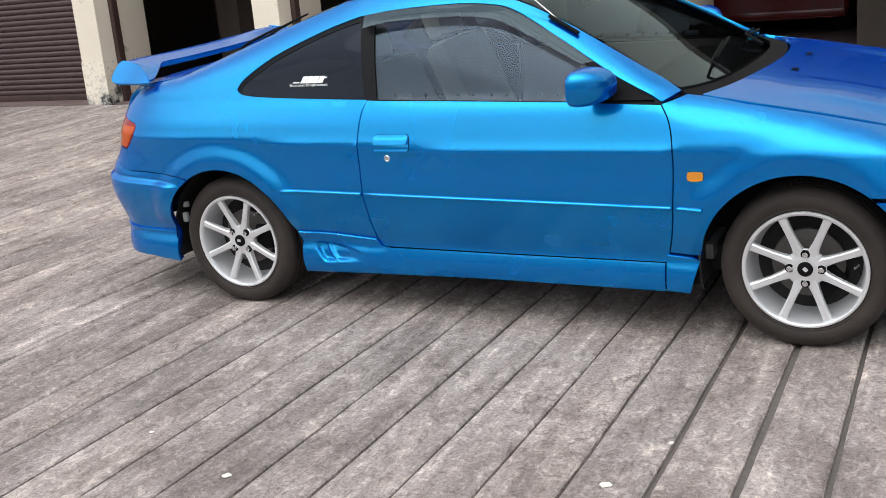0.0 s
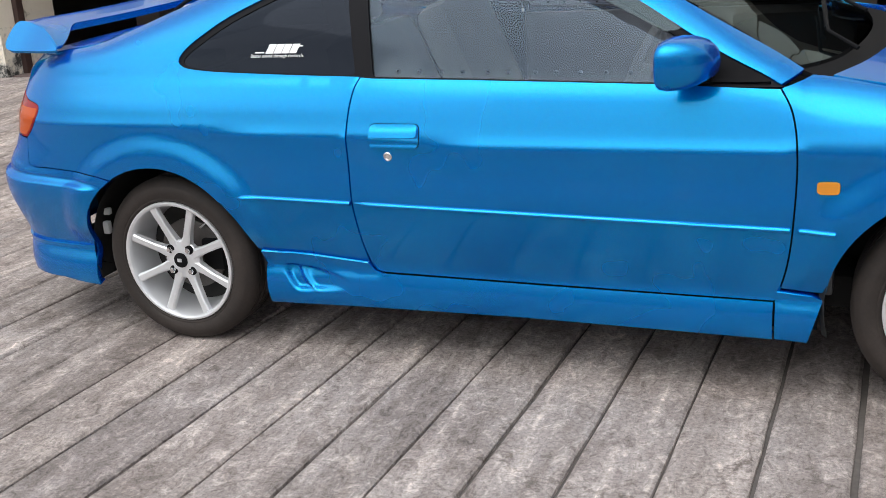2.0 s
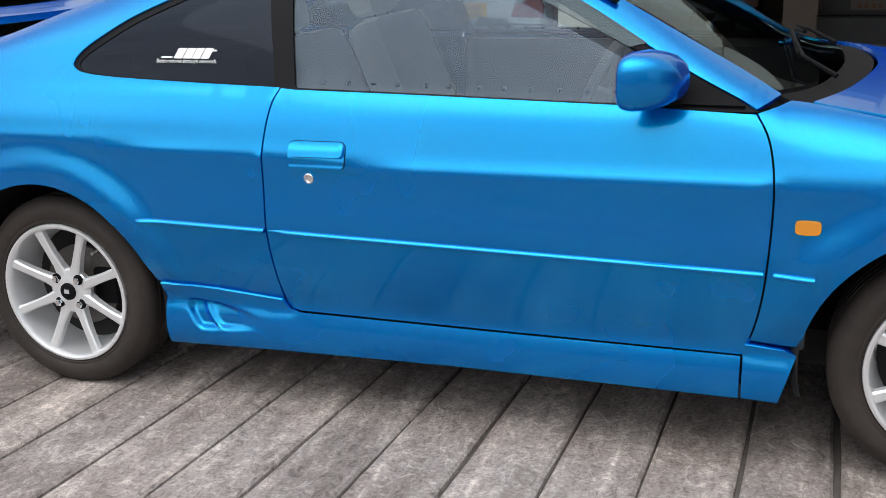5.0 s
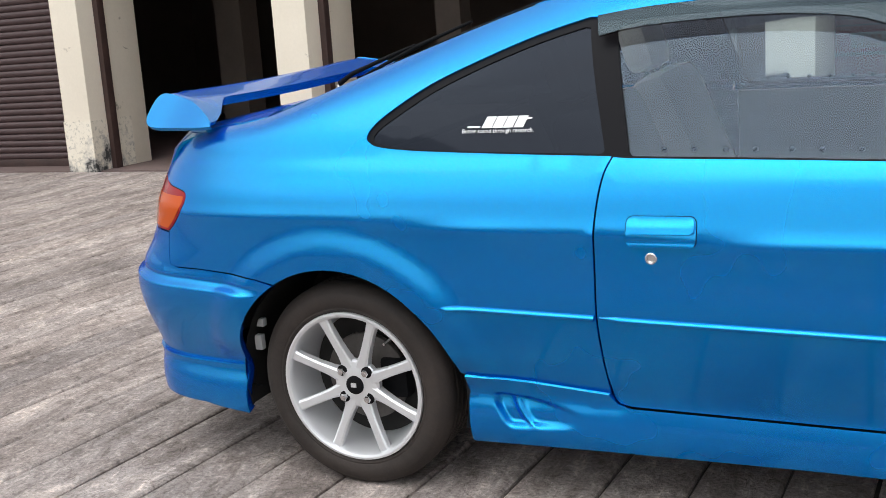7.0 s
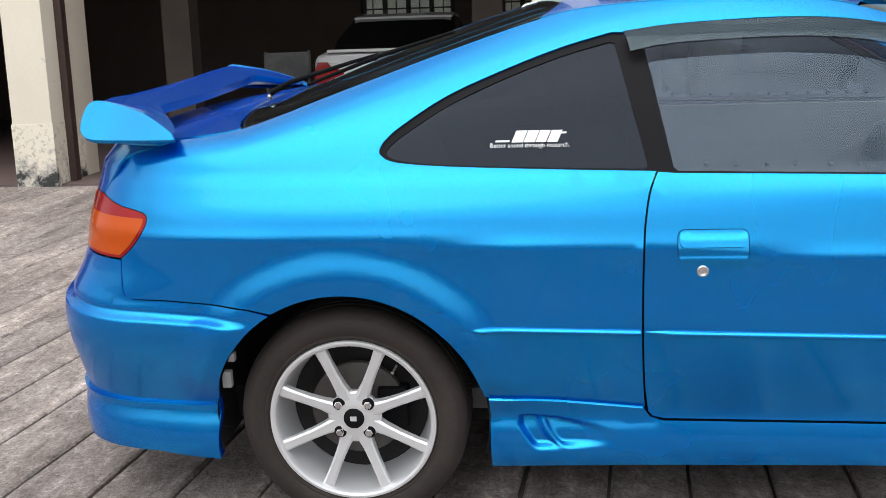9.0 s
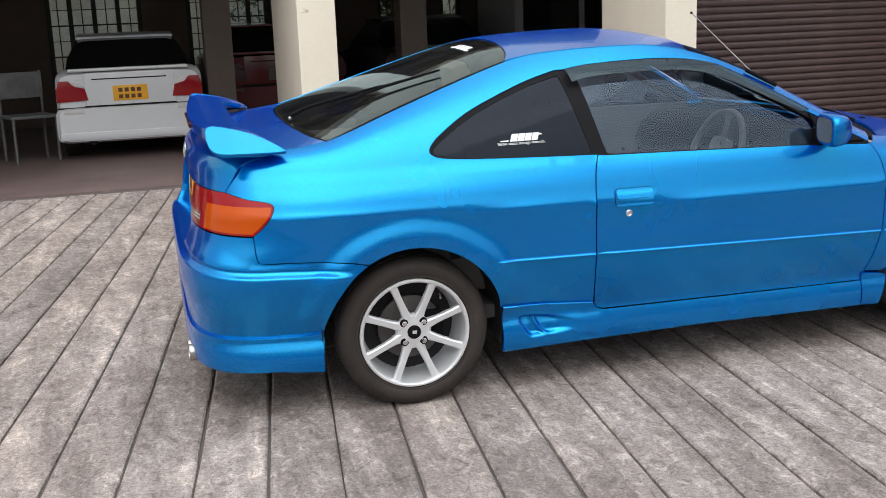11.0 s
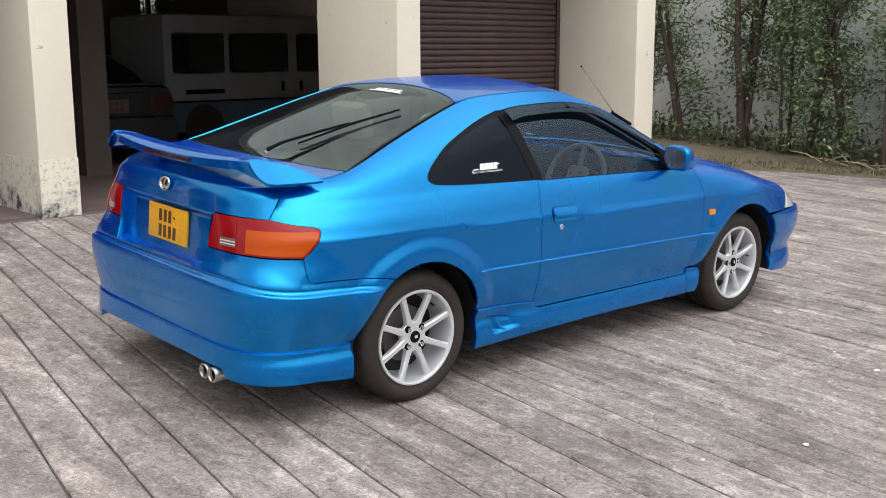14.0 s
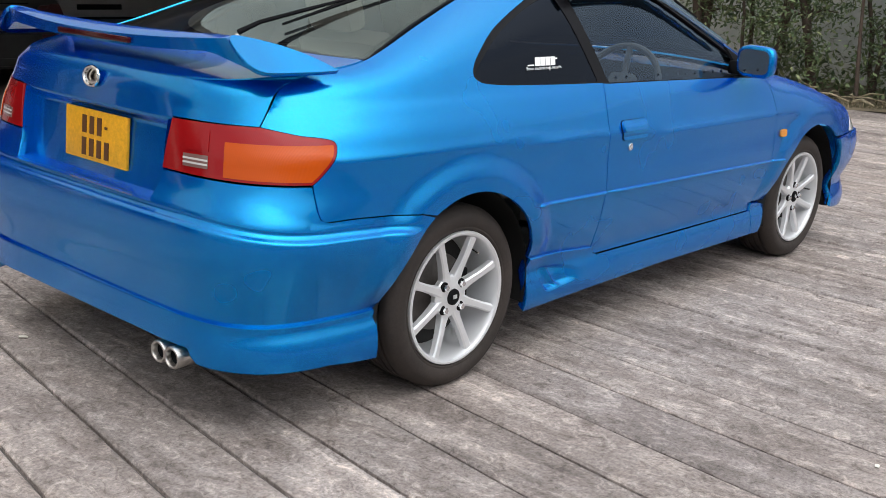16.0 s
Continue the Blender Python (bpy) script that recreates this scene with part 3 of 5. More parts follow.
CROWN = [(-0.78, 0.012), (-0.5, 0.018), (-0.264, 0.03), (0.2, 0.04), (0.5, 0.036), (0.9, 0.034), (1.25, 0.05), (1.6, 0.07), (2.0, 0.05), (2.3, 0.045), (2.8, 0.05), (3.2, 0.05)]


def top(x, y):
    """A point of the car's upper side: lid, rear window, roof, windscreen, bonnet."""
    yt = table(YT, x)
    return Vector((x, y, table(ZT, x) + table(CROWN, x) * (1 - min(abs(y) / yt, 1.05) ** 2.2)))


def inside(poly, x, y):
    hit, n = False, len(poly)
    for i in range(n):
        (x0, y0), (x1, y1) = poly[i], poly[i - 1]
        if (y0 > y) != (y1 > y) and x < (x1 - x0) * (y - y0) / (y1 - y0) + x0:
            hit = not hit
    return hit


def densify(poly, size):
    out = []
    for (x0, y0), (x1, y1) in zip(poly, poly[1:] + poly[:1]):
        k = max(1, math.ceil(math.hypot(x1 - x0, y1 - y0) / size))
        out += [(x0 + (x1 - x0) * i / k, y0 + (y1 - y0) * i / k) for i in range(k)]
    return out


def inset(poly, d):
    """The outline moved inwards by d."""
    area = sum(a[0] * b[1] - b[0] * a[1] for a, b in zip(poly, poly[1:] + poly[:1]))
    s, out, n = (1 if area > 0 else -1), [], len(poly)
    for i in range(n):
        a, p, b = Vector(poly[i - 1]), Vector(poly[i]), Vector(poly[(i + 1) % n])
        e, f = (p - a), (b - p)
        if e.length < 1e-6 or f.length < 1e-6:
            out.append(tuple(p))
            continue
        e, f = e.normalized(), f.normalized()
        m = Vector((-e.y - f.y, e.x + f.x))
        m = m.normalized() if m.length > 1e-4 else Vector((-e.y, e.x))
        c = max(m.dot(Vector((-e.y, e.x))), 0.45)
        out.append(tuple(p + m * (s * d / c)))
    return out


def curve(points, n=4):
    """A smooth open curve through the points, n pieces between two."""
    out, k = [], len(points)
    for i in range(k - 1):
        p0, p1, p2, p3 = (Vector(points[max(min(j, k - 1), 0)]) for j in (i - 1, i, i + 1, i + 2))
        for q in range(n):
            s = q / n
            out.append(tuple(0.5 * (2 * p1 + (p2 - p0) * s + (2 * p0 - 5 * p1 + 4 * p2 - p3) * s * s + (3 * p1 - p0 - 3 * p2 + p3) * s**3)))
    return out + [tuple(points[-1])]


def panel(name, outline, mat, parent, surface=skin, label="", side=1, size=0.03, gap=0.0016, lift=0.0, flange=0.016, holes=(), shape=None, creases=()):
    """A pressed sheet: the outline (in the surface's own two coordinates) laid on the surface, with edges turned inwards.
    side 1 is the right flank as it is, -1 its mirror image. lift: how far it stands off; shape(p, q): more of it."""
    ring = densify(inset(outline, gap) if gap else list(outline), size)
    rings = [ring] + [densify(list(h), size) for h in holes]
    pts, edges, face = [], [], list(range(len(ring)))
    for r in rings:
        o = len(pts)
        pts += r
        edges += [(o + i, o + (i + 1) % len(r)) for i in range(len(r))]
    for r in creases:
        o = len(pts)
        pts += r
        edges += [(o + i, o + i + 1) for i in range(len(r) - 1)]
    lo = [min(p[k] for p in ring) for k in (0, 1)]
    hi = [max(p[k] for p in ring) for k in (0, 1)]
    border = np.array(pts)
    for i in range(1, int((hi[0] - lo[0]) / size) + 1):
        for j in range(1, int((hi[1] - lo[1]) / size) + 1):
            p = (lo[0] + (i + 0.5 * (j % 2)) * size, lo[1] + j * size * 0.9)
            if ((border - p) ** 2).sum(1).min() > (0.55 * size) ** 2 and inside(ring, *p) and not any(inside(h, *p) for h in holes):
                pts.append(p)
    v2, _, f2, *_ = geometry.delaunay_2d_cdt([Vector(p) for p in pts], edges, [face], 1, 1e-6)
    if holes:
        f2 = [f for f in f2 if not any(inside(h, sum(v2[i].x for i in f) / 3, sum(v2[i].y for i in f) / 3) for h in holes)]

    def place(p, q):
        base = surface(p, q)
        extra = lift + (shape(p, q) if shape else 0.0)
        if extra:
            base = base + bare(p, q) * extra
        return base

    def bare(p, q, e=0.004):
        n = (surface(p + e, q) - surface(p - e, q)).cross(surface(p, q + e) - surface(p, q - e))
        return n.normalized() if n.length > 1e-9 else Vector((0, -1, 0))

    def normal(p, q, e=0.003):
        n = (place(p + e, q) - place(p - e, q)).cross(place(p, q + e) - place(p, q - e))
        return n.normalized() if n.length > 1e-9 else Vector((0, -1, 0))

    verts = [place(*v) for v in v2]
    norms = [normal(*v) for v in v2]
    faces = []
    for f in f2:
        n = (verts[f[1]] - verts[f[0]]).cross(verts[f[2]] - verts[f[0]])
        faces.append(tuple(f) if n.dot(norms[f[0]]) > 0 else tuple(reversed(f)))
    if flange:
        count = {}
        for f in faces:
            for a, b in zip(f, f[1:] + f[:1]):
                count[(a, b)] = 1
        for a, b in [e for e in count if (e[1], e[0]) not in count]:
            out = (verts[b] - verts[a]).cross(norms[a])
            out = out.normalized() if out.length > 1e-9 else norms[a]
            o = len(verts)
            verts += [verts[a], verts[b], verts[b] - norms[b] * flange - out * flange * 0.15, verts[a] - norms[a] * flange - out * flange * 0.15]
            norms += [(out + norms[a] * 0.4).normalized()] * 2 + [out] * 2
            faces.append((o + 1, o, o + 3, o + 2))
    if side < 0:
        verts = [Vector((v.x, -v.y, v.z)) for v in verts]
        norms = [Vector((n.x, -n.y, n.z)) for n in norms]
        faces = [tuple(reversed(f)) for f in faces]
    return mesh_object(name, verts, faces, mat, parent, label, normals=norms)


def ribbon(name, xs, height, section, mat, parent, side):
    """A narrow moulding along the flank: section gives (height off its line, how far it stands out)."""
    verts, m = [], len(section)
    for k, x in enumerate(xs):
        taper = min(k, 1)
        for dz, out in section:
            p = skin(x, height(x) + dz * (0.3 + 0.7 * taper))
            verts.append((p.x, side * (p.y - out * taper), p.z))
    faces = [(k * m + i, k * m + i + 1, k * m + m + i + 1, k * m + m + i)[::side] for k in range(len(xs) - 1) for i in range(m - 1)]
    return mesh_object(name, verts, faces, mat, parent, smooth=True)


def flank(points):
    """Outline points given as x and z, put into the flank's own coordinates."""
    return [(u_at(x, z), z) for x, z in points]


def arch_curve(k, a0, a1, n=26, grow=0.0):
    cx, cz, r, _ = ARCHES[k]
    out = []
    for i in range(n + 1):
        a = radians(a0 + (a1 - a0) * i / n)
        out.append((cx + (r + grow) * math.cos(a), cz + (r + grow) * math.sin(a)))
    return out


def scoop_depth(p, q):
    """A pocket pressed into the skirt: sharp along its upper edge, fading forwards, with one curved fin."""
    roof = table([(0.36, 0.298), (0.45, 0.300), (0.52, 0.292), (0.60, 0.272), (0.68, 0.247)], p)
    back = 0.408 + 0.9 * max(0.275 - q, 0.0) ** 1.1
    floor_z = 0.212 + 0.010 * step(0.42, 0.66, p)
    m = 1 - step(roof - 0.007, roof + 0.003, q)
    m *= step(back - 0.004, back + 0.018, p) * step(floor_z, floor_z + 0.022, q) * (1 - step(0.50, 0.665, p))
    fin = table([(0.20, 0.590), (0.215, 0.535), (0.235, 0.500), (0.26, 0.480), (0.30, 0.462)], q)
    w = (p - fin) / 0.011
    return -0.021 * m * (1 - 0.6 * math.exp(-w * w))


car = new("coupe")
tagged(car, "metallic blue two-door coupe with boot spoiler and silver alloy wheels", "car")

DOOR_REAR = curve([(0.737, 0.895), (0.720, 0.857), (0.709, 0.80), (0.703, 0.72), (0.702, 0.53), (0.708, 0.40), (0.715, 0.322)], 4)
DOOR_FRONT = curve([(1.912, 0.284), (1.940, 0.381), (1.957, 0.503), (1.964, 0.69), (1.948, 0.80), (1.915, 0.860)], 4)
FRAME = curve([(1.915, 0.866), (1.737, 0.956), (1.51, 1.082), (1.315, 1.184), (1.196, 1.213), (1.029, 1.222), (0.783, 1.213), (0.665, 1.197)], 4)
WIN_TOP = curve([(0.640, 1.198), (0.520, 1.167), (0.384, 1.120), (0.249, 1.065), (0.145, 1.003), (0.105, 0.971), (0.091, 0.948), (0.100, 0.934), (0.134, 0.922), (0.252, 0.912), (0.511, 0.902), (0.718, 0.896)], 3)
EDGE = curve([(x, table(ZT, x)) for x in (-0.43, -0.264, 0.0, 0.25, 0.468, 0.62, 0.9, 1.1, 1.3, 1.5, 1.75)] + [(1.965, 0.889)], 5)
LAMP_TIP = curve([(-0.562, 0.698), (-0.535, 0.720), (-0.503, 0.756), (-0.486, 0.790), (-0.498, 0.809), (-0.565, 0.819)], 3)
lamp_in = [(u_of_y(0.388, 0.704), 0.704), (u_of_y(0.405, 0.838), 0.838)]
SEAM = [(0.655, 0.838), (0.650, 0.880), (0.644, 0.904), (0.640, 0.922), (0.637, 0.937), (0.634, 0.951)]
lid_seam = curve([(u_of_y(y, z), z) for y, z in SEAM], 3)
gap_low = lid_seam[0]
SILL = [(0.715, 0.322), (0.51, 0.342), (0.340, 0.349)]

for side in (1, -1):
    quarter = flank(DOOR_REAR + SILL[1:] + arch_curve(0, 11.5, 120, 30))
    quarter += flank(curve([(-0.23, 0.589), (-0.30, 0.594), (-0.44, 0.6015), (-0.525, 0.6005), (-0.552, 0.609), (-0.559, 0.635), (-0.562, 0.688)], 3))
    quarter += flank(LAMP_TIP) + lid_seam + flank(EDGE + FRAME + WIN_TOP)
    pillar = [[] for _ in range(3)]
    for i in range(62):
        x = 0.68 + 1.21 * i / 61
        k = next(j for j in range(len(FRAME) - 1) if FRAME[j][0] >= x >= FRAME[j + 1][0])
        (xa, za), (xb, zb) = FRAME[k], FRAME[k + 1]
        z = za + (zb - za) * (x - xa) / (xb - xa)
        for line, f in zip(pillar, (0.40, 0.68, 0.86)):
            line.append((x, z + (table(ZT, x) - z) * f))
    panel("rear_quarter_panel", quarter, PAINT, car, side=side, size=0.026, creases=pillar)
    door = flank(DOOR_REAR[:-3] + [(0.719, 0.309), (0.732, 0.295), (0.760, 0.2895), (1.3, 0.286)] + DOOR_FRONT + [(1.62, 0.874), (1.1, 0.886), (0.776, 0.892)])
    leaf = panel("door", door, PAINT, car, side=side, size=0.03, gap=0.003)
    wing = flank(list(reversed(DOOR_FRONT)) + [(1.914, 0.326), (2.008, 0.318)])
    wing += flank(arch_curve(1, 174.5, 51, 30) + curve([(2.60, 0.560), (2.70, 0.558), (2.80, 0.556)], 3) + [(2.83, 0.60), (2.86, 0.665), (2.84, 0.70)])
    wing += flank(curve([(2.8, 0.713), (2.5, 0.788), (2.2, 0.843), (1.985, 0.879)], 6))
    panel("front_fender", wing, PAINT, car, side=side, size=0.03)
    # sill skirt with a moulded scoop
    scoop = [(0.365, 0.205), (0.365, 0.325), (0.60, 0.312), (0.675, 0.275), (0.675, 0.205)]
    skirt = flank([(0.340, 0.3515), (0.51, 0.3445), (0.709, 0.3265), (0.727, 0.2985), (0.757, 0.2882), (1.3, 0.2848), (1.908, 0.2835), (1.908, 0.184), (1.2, 0.188), (0.7, 0.180), (0.343, 0.170)])
    sk = panel("side_skirt", skirt, PAINT, car, side=side, size=0.03, gap=0.0003, lift=0.009, flange=0.03, holes=[scoop])
    panel("scoop", scoop, PAINT, sk, side=side, size=0.006, gap=0, lift=0.009, flange=0, shape=scoop_depth)
    panel("skirt_end", flank([(1.912, 0.281), (1.916, 0.320), (2.006, 0.312), (2.036, 0.30), (1.998, 0.180), (1.912, 0.184)]), PAINT, sk, side=side, size=0.02, lift=0.009, flange=0.03)
    # mouldings along the flank
    for a, b, host in ((0.312, 0.697, car), (0.709, 1.950, leaf), (1.968, 2.060, car)):
        z = lambda x: 0.538 - 0.019 * (x - 0.3)
        ribbon("moulding", [a + (b - a) * i / 24 for i in range(25)], z, [(-0.0085, -0.004), (-0.0075, 0.008), (-0.003, 0.0105), (0.001, 0.009), (0.006, 0.001), (0.0065, -0.003)], PAINT, host, side)
    # windows: black surround, panes, pillar trim, rain visor
    glass_q = curve([(0.632, 1.180), (0.520, 1.151), (0.389, 1.106), (0.26, 1.051), (0.16, 0.992), (0.118, 0.962), (0.107, 0.941), (0.14, 0.926), (0.256, 0.9145), (0.511, 0.9055)], 3) + [(0.708, 0.9005), (0.716, 0.907), (0.646, 1.178)]
    glass_d = curve([(1.86, 0.880), (1.72, 0.944), (1.50, 1.066), (1.305, 1.166), (1.19, 1.194), (1.029, 1.203), (0.80, 1.195), (0.722, 1.181)], 3) + [(0.714, 1.172), (0.774, 0.903), (0.784, 0.8945), (1.1, 0.8885), (1.62, 0.8765), (1.86, 0.872)]
    opening = FRAME + [(0.640, 1.197)] + WIN_TOP + [(0.737, 0.893), (0.776, 0.889), (1.1, 0.884), (1.62, 0.872)]
    surround = panel("window_surround", opening, BLACK_TRIM, car, side=side, size=0.025, gap=-0.004, lift=-0.005, flange=0.012, holes=[glass_q, glass_d])
    panel("quarter_window", glass_q, GLASS_DARK, car, side=side, size=0.05, gap=-0.003, lift=-0.007, flange=0, label="dark tinted fixed side window")
    panel("door_window", glass_d, GLASS, leaf, side=side, size=0.05, gap=-0.003, lift=-0.012, flange=0, label="clear door window").visible_shadow = False
    blade = [(0.668, 1.190), (0.79, 1.206), (1.029, 1.214), (1.19, 1.205), (1.31, 1.175), (1.51, 1.073), (1.66, 0.990), (1.62, 0.985), (1.49, 1.045), (1.30, 1.132), (1.19, 1.158), (1.029, 1.168), (0.79, 1.160), (0.682, 1.143)]
    panel("rain_visor", curve(blade[:7], 3) + curve(blade[7:], 3), VISOR, leaf, side=side, size=0.02, gap=0, flange=0.008, label="smoked acrylic rain visor", shape=lambda p, q: 0.012 + 0.012 * step(0.0, 0.05, 1.215 - q))
    panel("mirror_sail", [(1.70, 0.876), (1.89, 0.872), (1.72, 0.958), (1.67, 0.985)], MATT_BLACK, leaf, side=side, size=0.03, gap=0, lift=0.004, flange=0.012)
    # inner sheet behind the gaps
    inner = flank([(-0.5, 0.25)] + [(-0.31, 0.25)] + arch_curve(0, 185, -5, 20, 0.02) + [(0.36, 0.20), (2.02, 0.20)] + arch_curve(1, 185, -5, 20, 0.02) + [(2.75, 0.25), (2.75, 0.66), (2.0, 0.80), (1.9, 0.87), (0.0, 0.89), (-0.45, 0.86), (-0.5, 0.60)])
    panel("inner_panel", inner, MATT_BLACK, car, side=side, size=0.06, gap=0, lift=-0.028, flange=0)

# boot lid: top and tail faces
WIN_LOW = curve([(-0.262, -0.643), (-0.305, -0.50), (-0.338, -0.25), (-0.347, 0.0), (-0.338, 0.25), (-0.305, 0.50), (-0.262, 0.643)], 4)


def rim(y):
    """Where the lid's upper side meets its tail face."""
    z = 0.92
    for _ in range(8):
        p = skin(u_of_y(y, z), z)
        z = 0.5 * z + 0.5 * top(p.x, y).z
    return p


lid_side = [skin(u, z) for u, z in lid_seam[-1:] + flank(EDGE[:5])]
lid_back = [(rim(y).x, y) for y in (0.57, 0.53, 0.48, 0.40, 0.30, 0.15)]
lid = panel("boot_lid", [(p.x, p.y + 0.001) for p in lid_side] + [(x - 0.008, y) for x, y in WIN_LOW] + [(p.x, -p.y - 0.001) for p in reversed(lid_side)] + lid_back + [(rim(0.001).x, 0.0)] + [(x, -y) for x, y in reversed(lid_back)], PAINT, car, surface=top, size=0.03)


def tail(u, z):
    """The tail seen from its middle: u is positive to the right flank, negative to the left."""
    p = skin(-END + abs(u), z)
    return Vector((p.x, p.y if u >= 0 else -p.y, z))


def tail_u(y, z):
    return END + u_of_y(abs(y), z) if y < 0 else -(END + u_of_y(abs(y), z))


def tail_line(points):
    return [(tail_u(y, z), z) for y, z in points]


def bow(p, q):
    """The lid's tail face: stepped in below its lip, where the plate hangs."""
    return -0.036 * (1 - step(0.812, 0.838, q)) + 0.012 * step(0.858, 0.913, q) * (1 - step(0.916, 0.948, q))


rim_line = [(y, rim(y).z - 0.001) for y in (0.57, 0.53, 0.48, 0.40, 0.30, 0.15)]
lid_tail = tail_line([(-y, z) for y, z in SEAM + rim_line] + [(0.001, rim(0.001).z - 0.001)] + list(reversed(SEAM + rim_line)) + [(0.405, 0.841), (0.410, 0.66), (0.396, 0.621), (-0.396, 0.621), (-0.410, 0.66), (-0.405, 0.841)])
tail_face = panel("tail_face", lid_tail, PAINT, lid, surface=tail, size=0.022, shape=bow)
# rear bumper with a lower lip
SHELF = [(0.0, 0.050), (0.5, 0.046), (0.75, 0.034), (0.95, 0.022), (1.10, 0.006), (1.2, 0.004)]


def ridge_z(y):
    return 0.585 - 0.028 * step(0.45, 0.80, y) - 0.011 * step(0.80, 1.08, y)


def bumper_shape(p, q):
    """How far the bumper stands out: a hollow shelf under the lamps, a ridge, a face falling to the lip."""
    y = abs(p)
    shelf = 0.682 - 0.082 * step(0.60, 0.78, y)
    ridge = ridge_z(y)
    s = max((shelf - q) / (shelf - ridge), 0.0)
    k = 0.30
    h = max(k - abs(s - 1.0), 0.0) / k
    out = table(SHELF, y) * 0.45 * (min(s, 1.0) - h * h * k * 0.25) ** 1.5 + (0.014 * step(ridge + 0.007, ridge - 0.005, q) - 0.005 * math.exp(-(((q - ridge - 0.014) / 0.006) ** 2))) * (1 - step(0.98, 1.06, y))
    return out - 0.016 * (1 - step(0.34, 0.52, q)) * (1 - step(0.9, 1.25, y))


def lip_shape(p, q):
    edge = 0.3375 - 0.0105 * step(0.45, 0.85, abs(p))
    return bumper_shape(p, 0.335) + 0.010 - 0.005 * step(edge - 0.006, edge, q) + 0.006 * step(0.33, 0.22, q) - 0.02 * (1 - step(0.160, 0.182, q))


def wrap(points):
    """Points along the right half of the bumper as x and z (the flank) mirrored to the whole."""
    right = [(END + u_at(x, z), z) for x, z in points]
    return right


arc_r = [(END + u_at(x, z), z) for x, z in arch_curve(0, 121.5, 172, 14)]
seam_r = wrap([(-0.182, 0.5765), (-0.23, 0.5882), (-0.30, 0.5933), (-0.44, 0.601), (-0.526, 0.600)])
seam_r += wrap([(-0.553, 0.609), (-0.560, 0.635), (-0.563, 0.694)]) + tail_line([(-0.60, 0.697), (-0.47, 0.699), (-0.387, 0.700), (-0.382, 0.66), (-0.366, 0.616)])
top_edge = seam_r + tail_line([(-0.2, 0.617), (0, 0.617), (0.2, 0.617)]) + [(-u, z) for u, z in reversed(seam_r)]
lip_r = wrap([(-0.338, 0.328), (-0.43, 0.326), (-0.50, 0.326)]) + tail_line([(-0.62, 0.330), (-0.4, 0.337), (0, 0.338)])
lip_line = lip_r + [(-u, z) for u, z in reversed(lip_r[:-1])]
bumper = panel("rear_bumper", top_edge + [(-u, z) for u, z in arc_r] + [(u, z - 0.010) for u, z in reversed(lip_line)] + list(reversed(arc_r)), PAINT, car, surface=tail, size=0.016, gap=0.0009, flange=0.022, shape=bumper_shape, creases=[[(-1.075 + 2.15 * i / 260, ridge_z(abs(-1.075 + 2.15 * i / 260)) + d) for i in range(261)] for d in (-0.009, -0.005, -0.001, 0.003, 0.007, 0.0105, 0.014, 0.0185, 0.024)])
ledge = [tail(tail_u(y, 0.6165), 0.6165) for y in (-0.377 + 0.754 * i / 20 for i in range(21))]
mesh_object("plate_ledge", [(p.x - 0.0265 + d, p.y, p.z - 0.002 + 0.13 * d) for d in (0.002, 0.075) for p in ledge], [(i, i + 1, i + 22, i + 21) for i in range(20)], PAINT, bumper, smooth=True)
low_r = wrap([(-0.340, 0.186), (-0.43, 0.192), (-0.50, 0.199)]) + tail_line([(-0.60, 0.203), (-0.562, 0.206), (-0.546, 0.222), (-0.535, 0.244), (-0.30, 0.250), (0, 0.250)])
low_line = low_r + [(-u, z) for u, z in reversed(low_r[:-1])]
panel("bumper_lip", lip_line + list(reversed(low_line)), PAINT, bumper, surface=tail, size=0.024, gap=0.0005, shape=lip_shape, flange=0.03, creases=[[(u * 0.985, z - d) for u, z in densify(lip_line, 0.02)[:-40]] for d in (0.003, 0.007)])

for side in (1, -1):
    edge = [tail(tail_u(-0.388, z) * side, z) for z in (0.612 + 0.022 * i for i in range(11))]
    mesh_object("recess_side", [(p.x + d, p.y, p.z) for d in (0.001, 0.055) for p in edge], [(i, i + 1, i + 12, i + 11) for i in range(10)], PAINT, lid, smooth=True)

# front bumper and bonnet
for side in (1, -1):
    nose = flank(arch_curve(1, 50, -14, 16)) + flank([(2.73, 0.196), (2.92, 0.180), (3.10, 0.175)]) + [(AXLE + END, 0.17), (AXLE + END, 0.50)] + flank([(3.12, 0.540), (2.95, 0.555), (2.82, 0.552), (2.70, 0.553)])
    panel("front_bumper", nose, PAINT, car, side=side, size=0.03, gap=0.003 if side else 0, flange=0.03, shape=lambda p, q: 0.010 + 0.016 * (1 - step(0.20, 0.30, q)))
    lampo = flank([(2.835, 0.560), (2.865, 0.655), (2.93, 0.640), (3.00, 0.600), (2.99, 0.552)])
    panel("headlamp", lampo, CLEAR_LENS, car, side=side, size=0.03, gap=0.002, label="clear headlamp lens")
BON_R = curve([(2.03, -0.672), (2.11, -0.50), (2.17, -0.25), (2.19, 0.0), (2.17, 0.25), (2.11, 0.50), (2.03, 0.672)], 4)
bonnet = panel("bonnet", BON_R + curve([(2.2, 0.697), (2.5, 0.687), (2.8, 0.657)], 4) + curve([(2.98, 0.55), (3.08, 0.25), (3.10, 0.0), (3.08, -0.25), (2.98, -0.55)], 4) + curve([(2.8, -0.657), (2.5, -0.687), (2.2, -0.697)], 4), PAINT, car, surface=top, size=0.04, shape=lambda p, q: 0.010 * step(0.30, 0.36, abs(q)) * (1 - step(0.52, 0.60, abs(q))) * step(2.2, 2.5, p))
